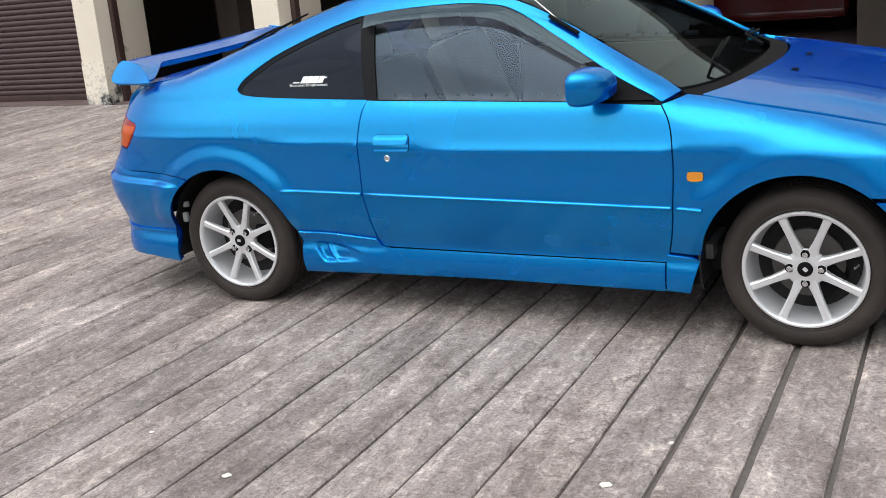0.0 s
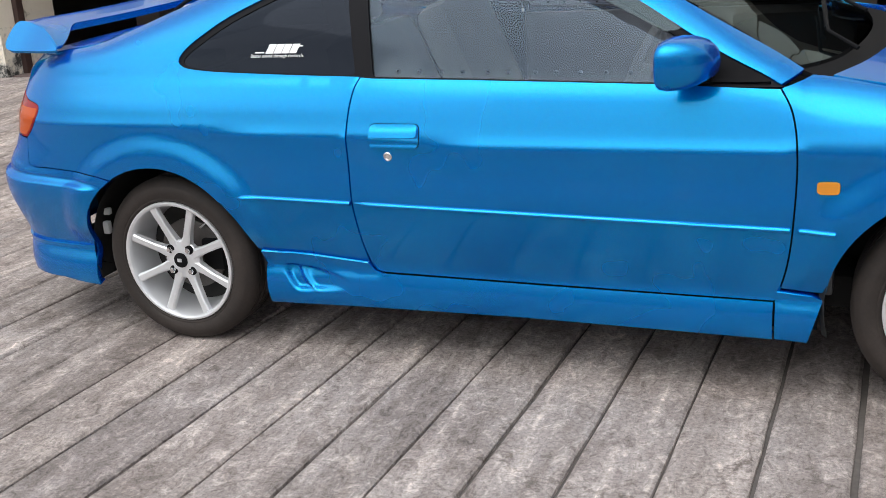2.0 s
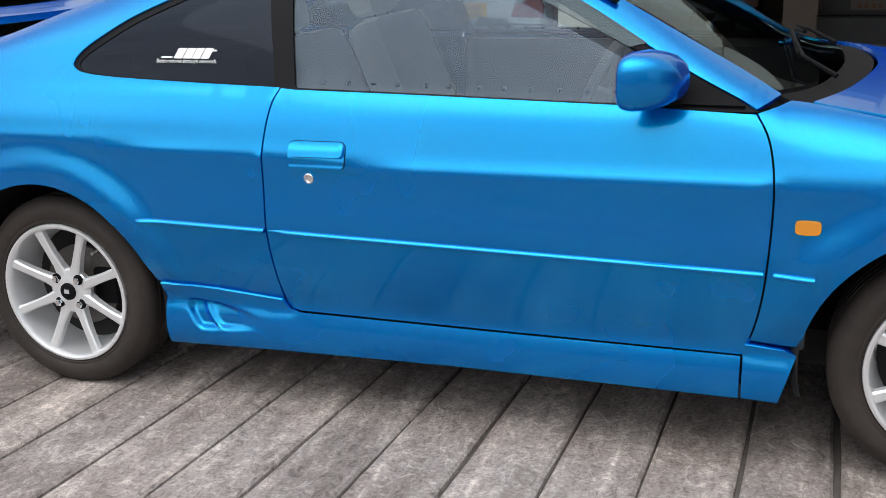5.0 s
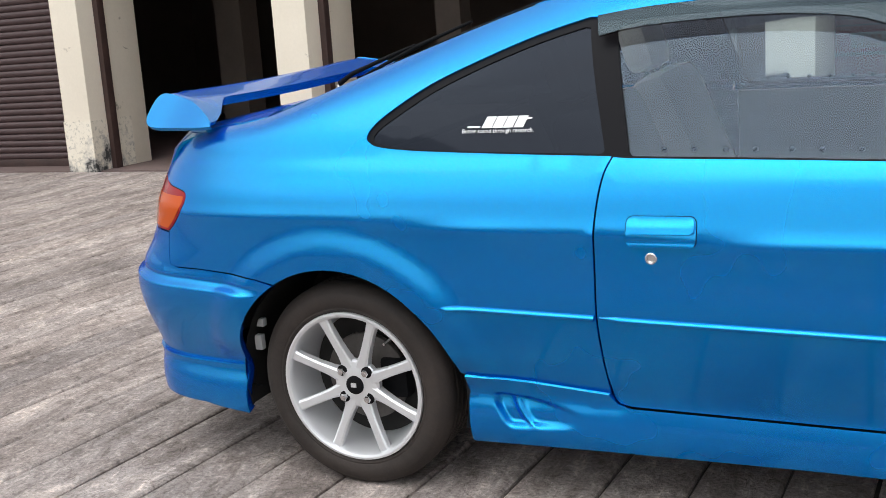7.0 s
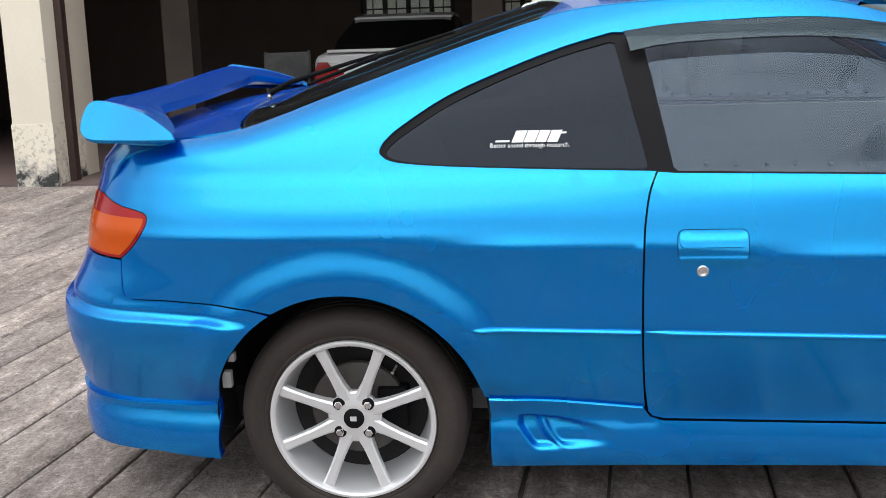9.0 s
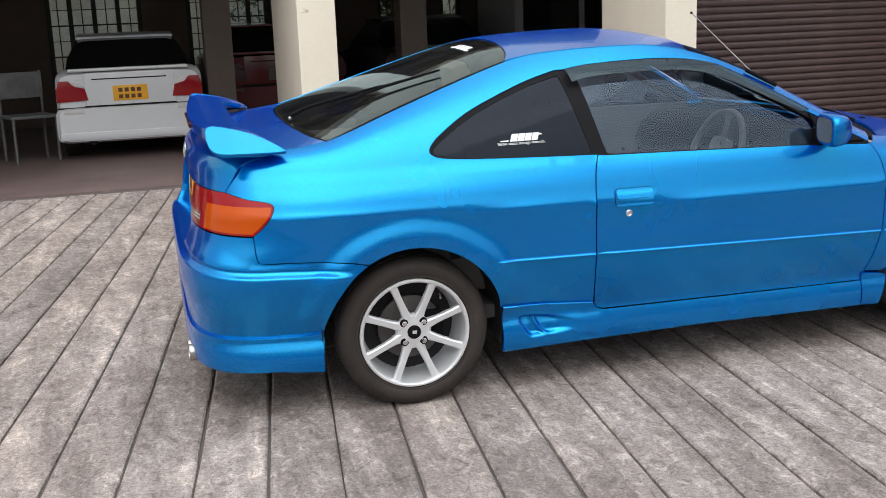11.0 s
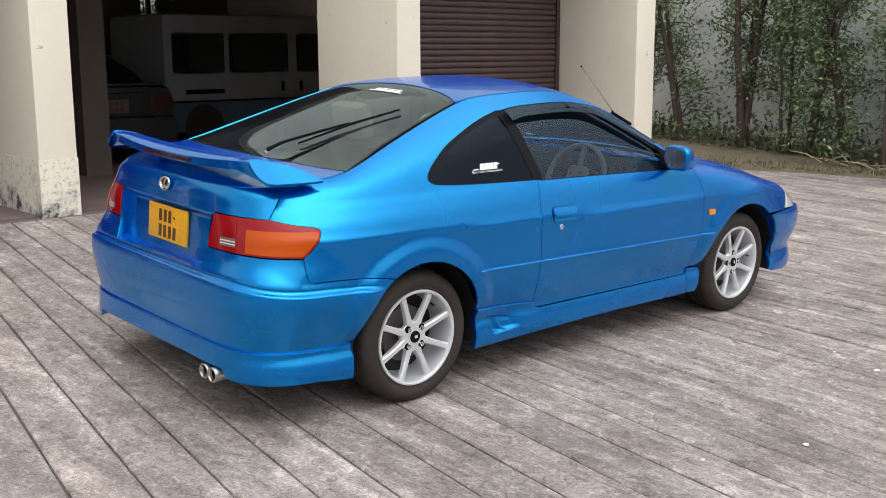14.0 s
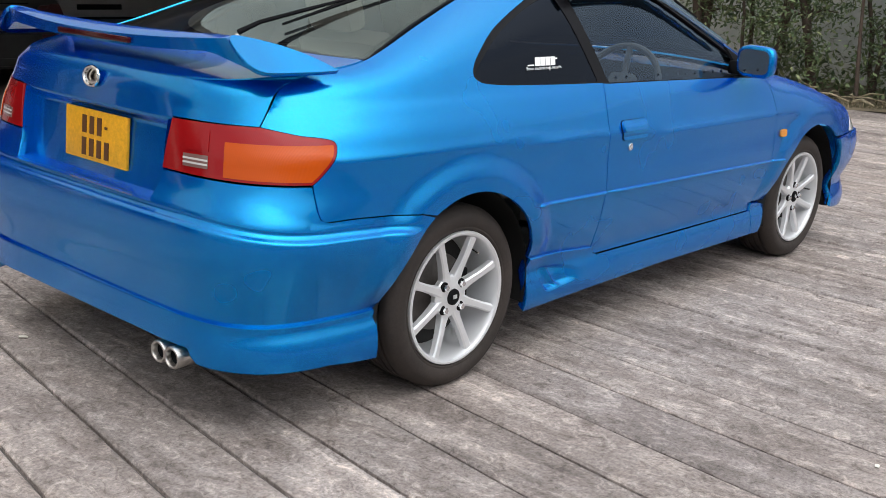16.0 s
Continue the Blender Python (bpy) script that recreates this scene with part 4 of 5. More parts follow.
WS_LOW = curve([(1.955, -0.660), (2.04, -0.48), (2.09, -0.24), (2.105, 0.0), (2.09, 0.24), (2.04, 0.48), (1.955, 0.660)], 4)
cowl = panel("cowl", WS_LOW + [(2.025, 0.680)] + list(reversed([(x - 0.006, y) for x, y in BON_R])) + [(2.025, -0.680)], MATT_BLACK, car, surface=top, size=0.03, lift=-0.012)
WS_TOP = curve([(1.225, -0.513), (1.262, -0.40), (1.295, -0.2), (1.305, 0.0), (1.295, 0.2), (1.262, 0.40), (1.225, 0.513)], 4)
panel("windscreen", WS_TOP + curve([(1.30, 0.522), (1.5, 0.560), (1.75, 0.616)], 3) + list(reversed(WS_LOW)) + curve([(1.75, -0.616), (1.5, -0.560), (1.30, -0.522)], 3), WINDSCREEN, car, surface=top, size=0.05, gap=0.004, lift=-0.004, flange=0, label="curved windscreen").visible_shadow = False
RW_TOP = curve([(0.465, -0.480), (0.505, -0.38), (0.535, -0.2), (0.545, 0.0), (0.535, 0.2), (0.505, 0.38), (0.465, 0.480)], 4)
panel("roof_panel", RW_TOP + curve([(0.62, 0.488), (0.9, 0.503), (1.1, 0.508)], 3) + list(reversed(WS_TOP)) + curve([(1.1, -0.508), (0.9, -0.503), (0.62, -0.488)], 3), PAINT, car, surface=top, size=0.04)
rw = RW_TOP + curve([(0.25, 0.517), (0.0, 0.566), (-0.2, 0.62)], 4) + list(reversed(WIN_LOW)) + curve([(-0.2, -0.62), (0.0, -0.566), (0.25, -0.517)], 4)
band = inset(rw, 0.020)
rear_window = panel("rear_window", inset(rw, 0.003), GLASS_REAR, car, surface=top, size=0.05, gap=0, lift=-0.003, flange=0, label="sloping rear window")
rear_window.visible_shadow = False
panel("window_seal", rw, BLACK_TRIM, car, surface=top, size=0.03, gap=-0.002, lift=-0.005, flange=0.012, holes=[band])

# lamps on the tail and flank
split = u_of_y(0.60, 0.75)
outline = [lamp_in[0], lamp_in[1], gap_low] + list(reversed(flank(LAMP_TIP)))


def clip_u(poly, lo, hi):
    """The part of an outline between two u's."""
    for keep, edge in ((lambda u: u >= lo, lo), (lambda u: u <= hi, hi)):
        out = []
        for (u0, z0), (u1, z1) in zip(poly, poly[1:] + poly[:1]):
            if keep(u0):
                out.append((u0, z0))
            if keep(u0) != keep(u1):
                out.append((edge, z0 + (z1 - z0) * (edge - u0) / (u1 - u0)))
        poly = out
    return poly


def rounded_rect(x0, x1, z0, z1, r):
    out = []
    for cx, cz, a in ((x1 - r, z1 - r, 0), (x0 + r, z1 - r, 90), (x0 + r, z0 + r, 180), (x1 - r, z0 + r, 270)):
        out += [(cx + r * math.cos(radians(a + 18 * k)), cz + r * math.sin(radians(a + 18 * k))) for k in range(6)]
    return out


for side in (1, -1):
    lamp = panel("tail_lamp", outline, BLACK_TRIM, car, side=side, size=0.03, gap=0.0, lift=-0.010, flange=0.03, label="red and amber tail lamp cluster")
    face = inset(outline, 0.0004)
    panel("red_lens", face, RED_LENS, lamp, side=side, size=0.02, gap=0, lift=0.001, flange=0.01)
    amber = [(u, min(z, 0.796)) for u, z in clip_u(inset(outline, 0.007), split, 2)]
    panel("amber_lens", amber, AMBER_LENS, lamp, side=side, size=0.02, gap=0, lift=0.0025, flange=0.003)
    ua, ub = u_of_y(0.470, 0.735), u_of_y(0.555, 0.735)
    panel("reversing_lens", [(ua, 0.722), (ua, 0.755), (ub, 0.757), (ub, 0.723)], REVERSE_LENS, lamp, side=side, size=0.02, gap=0, lift=0.0035, flange=0.003)
    for z in (0.7305, 0.7415):
        panel("lens_rib", [(ua, z), (ua, z + 0.005), (ub, z + 0.005), (ub, z)], CLEAR_LENS, lamp, side=side, size=0.02, gap=0, lift=0.0042, flange=0.002)
    panel("reflector", [(ua, 0.765), (ua, 0.820), (ub, 0.820), (ub, 0.767)], RED_LENS, lamp, side=side, size=0.02, gap=0, lift=0.0035, flange=0.003)
    blink = curve([(2.012, 0.612), (2.020, 0.605), (2.058, 0.605), (2.066, 0.612), (2.066, 0.630), (2.058, 0.637), (2.020, 0.637), (2.012, 0.630), (2.012, 0.612)], 2)[:-1]
    panel("side_marker", blink, MARKER_LENS, car, side=side, size=0.02, gap=0, lift=0.008, flange=0.012, label="amber side marker lamp")
    well = rounded_rect(0.778, 0.937, 0.700, 0.769, 0.017)
    handle = panel("door_handle", well, MATT_BLACK, [o for o in car.children if o.name.startswith("door")][-1], side=side, size=0.03, gap=0, lift=0.0012, flange=0)
    panel("recess", inset(well, 0.0016), PAINT, handle, side=side, size=0.008, gap=0, flange=0, shape=lambda p, q: 0.0030 + 0.004 * (1 - step(0.702, 0.712, q)))
    panel("flap", rounded_rect(0.783, 0.932, 0.728, 0.765, 0.012), PAINT, handle, side=side, size=0.012, gap=0, flange=0.014, shape=lambda p, q: 0.012 - 0.006 * step(0.745, 0.765, q))
    p = skin(0.835, 0.675)
    bm = bmesh.new()
    add_lathe(bm, [(0.0135, 0.004), (0.0135, -0.003), (0.011, -0.0045), (0.008, -0.0035), (0.007, -0.0005), (0.0, -0.0005)], 24)
    lock = part("lock", bm, CHROME, handle, "chrome lock barrel")
    lock.location = (p.x, p.y * side, p.z)
    if side < 0:
        lock.rotation_euler = (0, 0, math.pi)

# plate and badge
plate = part("number_plate", box(-0.006, 0.004, -0.168, 0.168, -0.075, 0.075, 0.003), YELLOW_PLATE, car, "yellow number plate")
plate.matrix_basis = pose(-0.728, -0.012, 0.730, 0, 4)
for row, widths in ((0.030, (0.024, 0.024, 0.024, 0.014)), (-0.036, (0.024, 0.024, 0.024, 0.024))):
    y = -0.072
    for w in widths:
        part("mark", box(-0.0075, -0.0055, -y - w, -y, row - 0.026 if w > 0.02 else row - 0.004, row + 0.026 if w > 0.02 else row + 0.004), INK, plate)
        y += w + 0.017
bm = bmesh.new()
add_tube(bm, [(0, 0.040 * math.cos(k * math.tau / 28), 0.027 * math.sin(k * math.tau / 28)) for k in range(29)], 0.0048, 8, cap=False)
v = [bm.verts.new((0.003, 0.038 * math.cos(k * math.tau / 28), 0.025 * math.sin(k * math.tau / 28))) for k in range(28)]
mid_v = bm.verts.new((-0.006, 0, 0))
for k in range(28):
    bm.faces.new((v[k], v[(k + 1) % 28], mid_v))
badge = part("badge", bm, CHROME, car, "plain chrome oval badge")
badge.matrix_basis = pose(-0.745, -0.022, 0.907, 0, 8)

# spoiler
ZS = [(-0.72, 1.030), (-0.69, 1.039), (-0.67, 1.042), (-0.62, 1.033), (-0.54, 1.015), (-0.47, 0.986), (-0.428, 0.963)]


def cheek_y(x, z):
    return 0.582 + (1.040 - z) * 1.25 + 0.02 * step(-0.62, -0.42, x)


bm = bmesh.new()
rings = []
for k in range(41):
    s = -1 + k / 20
    f, g, mid_k = step(0.72, 0.985, abs(s)), step(0.80, 0.985, abs(s)), 1 - s * s
    x0, x1 = -0.684 - 0.038 * mid_k, -0.552 + 0.119 * f
    ring = []
    for i in range(9):
        x = x0 + (x1 - x0) * i / 8
        z = table(ZS, x) - 0.012 * mid_k - (0.006 if i == 0 else 0.0)
        ring.append((x, s * (cheek_y(x, table(ZS, x)) - 0.007), z))
    for i in range(8, -1, -2):
        x = x0 + (x1 - x0) * i / 8
        z = table(ZS, x) - 0.012 * mid_k
        low = min(z - 0.036 + (0.012 + 0.014 * g) * (i / 8) ** 1.5, z - 0.006)
        low = low + (0.957 - low) * g
        x = x + (0.030 * g * (1 - i / 8))
        ring.append((x, s * (cheek_y(x, max(low, 0.957)) - 0.007), low))
    rings.append([bm.verts.new(p) for p in ring])
n = len(rings[0])
for r0, r1 in zip(rings, rings[1:]):
    for i in range(n):
        bm.faces.new((r0[i], r1[i], r1[(i + 1) % n], r0[(i + 1) % n]))
bm.faces.new(rings[0])
bm.faces.new(rings[-1][::-1])
spoiler = part("spoiler", bm, PAINT, car, "raised boot spoiler", angle=45)
spoiler.location.z = 0.023
for side in (1, -1):
    side_line = curve([(-0.688, 1.006), (-0.686, 1.031), (-0.668, 1.0425), (-0.62, 1.036), (-0.54, 1.016), (-0.47, 0.987), (-0.426, 0.961), (-0.435, 0.956), (-0.56, 0.955), (-0.645, 0.958), (-0.679, 0.976), (-0.688, 1.006)], 3)[:-1]
    panel("end_plate", side_line, PAINT, spoiler, surface=lambda x, z: Vector((x, -cheek_y(x, z) - 0.003, z)), side=side, size=0.016, gap=0, flange=0.014)
part("brake_lamp", box(-0.7285, -0.70, -0.19, 0.19, 0.990, 1.006, 0.003), DARK_RED_LENS, spoiler, "dark red high brake lamp")


# wheels
def build_wheel():
    hub = new("wheel")
    hub.parent = car
    bm = bmesh.new()
    prof = [(0.202, 0.030), (0.205, 0.012), (0.211, 0.004), (0.217, -0.001), (0.222, -0.0005), (0.225, -0.003), (0.243, -0.006), (0.259, -0.004), (0.263, -0.001), (0.273, 0.006), (0.282, 0.018), (0.2865, 0.030)]
    for g in (0.052, 0.082, 0.112, 0.142):
        prof += [(0.287, g - 0.006), (0.280, g - 0.005), (0.280, g + 0.004), (0.287, g + 0.005)]
    prof += [(0.2855, 0.160), (0.276, 0.180), (0.24, 0.19), (0.198, 0.18), (0.196, 0.16)]
    add_lathe(bm, prof, 96)
    part("tyre", bm, TYRE, hub, "dusty black tyre", angle=35)
    bm = bmesh.new()
    add_lathe(bm, [(0.207, 0.014), (0.2095, 0.003), (0.208, -0.002), (0.202, -0.003), (0.196, 0.000), (0.193, 0.006), (0.191, 0.014), (0.184, 0.060), (0.176, 0.110), (0.172, 0.150)], 80)
    part("rim", bm, ALLOY, hub, "silver alloy rim", angle=35)
    bm = bmesh.new()
    add_lathe(bm, [(0.0, 0.046), (0.028, 0.046), (0.066, 0.048), (0.068, 0.030), (0.062, 0.023), (0.040, 0.018), (0.030, 0.017), (0.0, 0.017)], 48)
    centre = part("hub", bm, ALLOY, hub, angle=35)
    for k in range(8):
        bm = bmesh.new()
        rows = []
        for r, w, d, t in ((0.040, 0.020, 0.020, 0.026), (0.062, 0.0175, 0.020, 0.026), (0.085, 0.0140, 0.018, 0.024), (0.120, 0.0125, 0.013, 0.022), (0.165, 0.0130, 0.008, 0.020), (0.195, 0.0150, 0.006, 0.018)):
            rows.append([bm.verts.new(c) for c in ((r, d + 0.004, -w), (r, d, -w * 0.62), (r, d, w * 0.62), (r, d + 0.004, w), (r, d + t, w * 1.05), (r, d + t, -w * 1.05))])
        for r0, r1 in zip(rows, rows[1:]):
            for i in range(6):
                bm.faces.new((r0[i], r0[(i + 1) % 6], r1[(i + 1) % 6], r1[i]))
        bm.faces.new(rows[0])
        bm.faces.new(rows[-1][::-1])
        spoke = part("spoke", bm, ALLOY, hub, angle=25) if k == 0 else new("spoke", first_spoke)
        first_spoke = spoke.data
        if k == 0:
            bmesh_done = True
        else:
            bm.free()
            spoke.parent = hub
        spoke.rotation_euler = (0, radians(22.5 + 45 * k), 0)
    for k in range(4):
        a = radians(45 + 90 * k)
        bm = bmesh.new()
        add_lathe(bm, [(0.0155, 0.023), (0.0155, 0.0185), (0.0, 0.0185)], 20)
        seat = part("nut_seat", bm, MATT_BLACK, hub, angle=30)
        seat.location = (0.052 * math.cos(a), 0, 0.052 * math.sin(a))
        bm = bmesh.new()
        add_lathe(bm, [(0.0105, 0.019), (0.0105, 0.010), (0.0085, 0.0065), (0.0, 0.006)], 6)
        nut = part("wheel_nut", bm, CHROME, hub, angle=20)
        nut.location = (0.052 * math.cos(a), 0, 0.052 * math.sin(a))
    bm = bmesh.new()
    add_lathe(bm, [(0.0, 0.009), (0.020, 0.010), (0.0255, 0.013), (0.0265, 0.020)], 32)
    cap = part("centre_cap", bm, MATT_BLACK, hub, "dark centre cap")
    part("cap_mark", box(-0.008, 0.008, 0.0075, 0.0095, -0.004, 0.008), ALLOY, cap)
    bm = bmesh.new()
    add_lathe(bm, [(0.0, 0.085), (0.118, 0.085), (0.122, 0.088), (0.122, 0.105), (0.0, 0.105)], 48)
    part("brake_disc", bm, STEEL, hub)
    part("caliper", box(0.05, 0.13, 0.070, 0.12, -0.05, 0.06, 0.012), MATT_BLACK, hub)
    bm = bmesh.new()
    add_lathe(bm, [(0.175, 0.120), (0.0, 0.120)], 48)
    part("backing_plate", bm, UNDER, hub)
    bm = bmesh.new()
    add_tube(bm, [(0.168, 0.045, 0.0), (0.160, 0.012, 0.0)], 0.004, 8)
    valve = part("valve", bm, CHROME, hub)
    valve.rotation_euler = (0, radians(-50), 0)
    return hub


wheel = build_wheel()
wheel.matrix_basis = pose(0.0, -0.800, 0.284)
for x, y, turn, spin in ((AXLE, -0.792, 0, 45), (0.0, 0.800, 180, 0), (AXLE, 0.792, 180, 20)):
    w = copy_thing(wheel, pose(x, y, 0.284, 0, 0, turn) @ pose(0, 0, 0, 0, spin, 0))

# underside
part("floor_pan", box(-0.60, 2.95, -0.60, 0.60, 0.20, 0.30, 0.02), UNDER, car)
part("sill_box", box(0.38, 1.98, -0.745, 0.745, 0.195, 0.29, 0.02), UNDER, car)
part("boot_well", box(-0.64, -0.36, -0.42, 0.42, 0.26, 0.60, 0.02), UNDER, car)
part("engine_tray", box(2.75, 3.05, -0.50, 0.50, 0.24, 0.55, 0.02), UNDER, car)
for k in (0, 1):
    for side in (1, -1):
        cx, cz, r, _ = ARCHES[k]
        bm = bmesh.new()
        line = [(-0.08 + 1.16 * i / 24) * math.pi for i in range(25)]
        o = [[bm.verts.new((cx + (r + g) * math.cos(a), -y * side, cz + (r + g) * math.sin(a))) for a in line] for y, g in ((0.800, 0.004), (0.77, 0.02), (0.45, 0.02))]
        for r0, r1 in zip(o, o[1:]):
            for i in range(24):
                bm.faces.new((r0[i], r0[i + 1], r1[i + 1], r1[i]))
        bm.faces.new(o[2])
        part("wheel_well", bm, UNDER, car)
for x, z, h in ((-0.335, 0.365, 0.022), (-0.322, 0.425, 0.012)):
    part("bumper_bracket", box(x - 0.012, x + 0.012, -0.735, -0.715, z - h, z + h, 0.003), WHITE_STICKER, car, "pale bracket behind the wheel")
EXH = new("exhaust")
EXH.parent = car
for y in (-0.492, -0.428):
    bm = bmesh.new()
    add_lathe(bm, [(0.0225, 0.20), (0.0225, 0.0), (0.025, -0.005), (0.030, -0.005), (0.0325, 0.0), (0.0325, 0.20)], 32)
    pipe = part("tail_pipe", bm, PIPE_STEEL, EXH, "chrome tail pipe")
    pipe.matrix_basis = pose(-0.805, y, 0.203, 0, 0, -90 + 4)
    bm = bmesh.new()
    add_lathe(bm, [(0.0223, 0.012), (0.0, 0.05)], 24)
    part("soot", bm, MATT_BLACK, pipe, "sooty bore")
part("silencer", box(-0.56, -0.28, -0.56, -0.32, 0.17, 0.27, 0.04), UNDER, EXH)

# door mirrors
for side in (1, -1):
    bm = bmesh.new()
    rings = []
    for x, y0, y1, z0, z1 in ((1.700, 0.778, 0.938, 0.884, 0.995), (1.706, 0.772, 0.945, 0.879, 1.001), (1.725, 0.770, 0.946, 0.876, 1.004), (1.755, 0.771, 0.938, 0.878, 1.001), (1.782, 0.776, 0.922, 0.886, 0.992), (1.803, 0.788, 0.898, 0.900, 0.974), (1.813, 0.808, 0.868, 0.920, 0.952)):
        ring = []
        for k in range(28):
            a = k * math.tau / 28
            c, s = math.cos(a), math.sin(a)
            c, s = math.copysign(abs(c) ** 0.55, c), math.copysign(abs(s) ** 0.55, s)
            yy = (y0 + y1) / 2 + (y1 - y0) / 2 * c
            ring.append(bm.verts.new((x - 0.035 - 0.22 * (yy - 0.775), -side * yy, (z0 + z1) / 2 + (z1 - z0) / 2 * s)))
        rings.append(ring)
    for r0, r1 in zip(rings, rings[1:]):
        for k in range(28):
            bm.faces.new((r0[k], r0[(k + 1) % 28], r1[(k + 1) % 28], r1[k]))
    bm.faces.new(rings[-1])
    bm.faces.new(rings[0])
    mirror = part("door_mirror", bm, PAINT, car, "blue door mirror", angle=60)
    bm = bmesh.new()
    v = []
    for k in range(28):
        a = k * math.tau / 28
        c, s = math.cos(a), math.sin(a)
        c, s = math.copysign(abs(c) ** 0.5, c), math.copysign(abs(s) ** 0.5, s)
        v.append(bm.verts.new((1.6635 - 0.22 * (0.858 + 0.072 * c - 0.775), -side * (0.858 + 0.072 * c), 0.9395 + 0.048 * s)))
    bm.faces.new(v)
    part("mirror_glass", bm, bpy.data.materials.get("mirror_silver") or material("mirror_silver", (0.42, 0.45, 0.50), 0.02, 1.0), mirror)
    bm = bmesh.new()
    add_box(bm, 1.67, 1.75, -0.795, -0.735, 0.880, 0.935, 0.012) if side > 0 else add_box(bm, 1.67, 1.75, 0.735, 0.795, 0.880, 0.935, 0.012)
    part("mirror_arm", bm, MATT_BLACK, mirror)

# wipers and aerial
def on_top(x, y, d):
    p = top(x, y)
    return (p.x, p.y, p.z + d)


wiper = new("rear_wiper")
wiper.parent = car
bm = bmesh.new()
add_tube(bm, [on_top(-0.325, -0.15, 0.022), on_top(-0.26, -0.172, 0.038), on_top(-0.10, -0.235, 0.03), on_top(0.02, -0.28, 0.022)], [0.009, 0.007, 0.006, 0.004], 8)
part("arm", bm, MATT_BLACK, wiper)
bm = bmesh.new()
add_tube(bm, [on_top(-0.20, -0.205, 0.014), on_top(0.03, -0.285, 0.016), on_top(0.24, -0.365, 0.014)], [0.004, 0.0065, 0.004], 8)
part("blade", bm, MATT_BLACK, wiper)
bm = bmesh.new()
bmesh.ops.create_uvsphere(bm, u_segments=16, v_segments=8, radius=0.008)
knob = part("pivot", bm, PIPE_STEEL, wiper)
knob.location = on_top(-0.33, -0.15, 0.012)
for y0 in (-0.45, 0.15):
    w = new("front_wiper")
    w.parent = car
    bm = bmesh.new()
    add_tube(bm, [on_top(2.08, y0, 0.01), on_top(2.0, y0 + 0.05, 0.03), on_top(1.96, y0 + 0.42, 0.02)], [0.007, 0.005, 0.004], 8)
    part("arm", bm, MATT_BLACK, w)
    bm = bmesh.new()
    add_tube(bm, [on_top(1.99, y0 + 0.15, 0.012), on_top(1.955, y0 + 0.55, 0.012)], 0.007, 8)
    part("blade", bm, MATT_BLACK, w)
aerial = new("aerial")
aerial.parent = car
lo_p, hi_p = skin(1.575, 1.088), skin(1.455, 1.150)
bm = bmesh.new()
add_tube(bm, [lo_p + Vector((0, -0.010, 0.006)), hi_p + Vector((0, -0.012, 0.008))], 0.008, 10)
part("holder", bm, MATT_BLACK, aerial)
bm = bmesh.new()
add_tube(bm, [hi_p + Vector((0.03, -0.012, -0.005)), (1.205, -0.585, 1.392)], [0.0028, 0.0018], 6)
part("mast", bm, CHROME, aerial)
bm = bmesh.new()
bmesh.ops.create_uvsphere(bm, u_segments=10, v_segments=6, radius=0.005)
tip = part("tip", bm, MATT_BLACK, aerial)
tip.location = (1.205, -0.585, 1.392)

# small dark clips along the foot of each door window
bm = bmesh.new()
bmesh.ops.create_uvsphere(bm, u_segments=8, v_segments=6, radius=1.0)
bmesh.ops.scale(bm, vec=(0.007, 0.004, 0.006), verts=bm.verts)
clip_data = None
for side in (1, -1):
    leaf = [o for o in car.children if o.name.startswith("door") and "_" not in o.name][0 if side > 0 else 1]
    for i in range(12):
        x = 0.85 + 0.068 * i + 0.012 * noise.noise((i * 3.1, side, 0))
        p = skin(x, 0.9045 - 0.012 * (x - 0.8))
        if clip_data is None:
            clip_ob = part("clip", bm, MATT_BLACK, leaf)
            clip_data = clip_ob.data
        else:
            clip_ob = new("clip", clip_data)
            clip_ob.parent = leaf
        clip_ob.location = (p.x, side * (p.y + 0.019), p.z)

# washer jets on the bonnet
for x, y in ((2.27, -0.247), (2.27, 0.075)):
    part("washer_jet", box(x - 0.012, x + 0.012, y - 0.010, y + 0.010, top(x, y).z - 0.004, top(x, y).z + 0.007, 0.003), MATT_BLACK, bonnet)

# stickers: plain white bars for the lettering
for u0, z0, k in ((0.352, 0.950, 1.0),):
    bars = [(0.05, 0.012, 0.032, 0.026), (0.078, 0.012, 0.032, 0.026), (0.106, 0.012, 0.030, 0.026), (0.133, 0.012, 0.030, 0.026), (0.012, 0.013, 0.040, 0.004), (0.155, 0.030, 0.028, 0.004)]
    for a, b, w, h in bars:
        slant = 0.012 * h / 0.026
        panel("sticker", [(u0 + a, z0 + b), (u0 + a + w * 0.82, z0 + b), (u0 + a + w * 0.82 + slant, z0 + b + h), (u0 + a + slant, z0 + b + h)], WHITE_STICKER, car, size=0.05, gap=0, lift=-0.005, flange=0)
words = bpy.data.curves.new("slogan", "FONT")
words.body, words.size, words.resolution_u = "Better sound through research.", 0.0145, 2
text_ob = bpy.data.objects.new("slogan", words)
scene.collection.objects.link(text_ob)
flat = bpy.data.meshes.new_from_object(text_ob.evaluated_get(bpy.context.evaluated_depsgraph_get()))
bpy.data.objects.remove(text_ob)
letters = [(v.co.x, v.co.y) for v in flat.vertices]
wide = max(x for x, y in letters)
mesh_object("slogan", [skin(0.352 + 0.186 * x / wide, 0.949 + y) + Vector((0, 0.0035, 0)) for x, y in letters], [tuple(p.vertices) for p in flat.polygons], WHITE_STICKER, car, "small white sticker lettering")
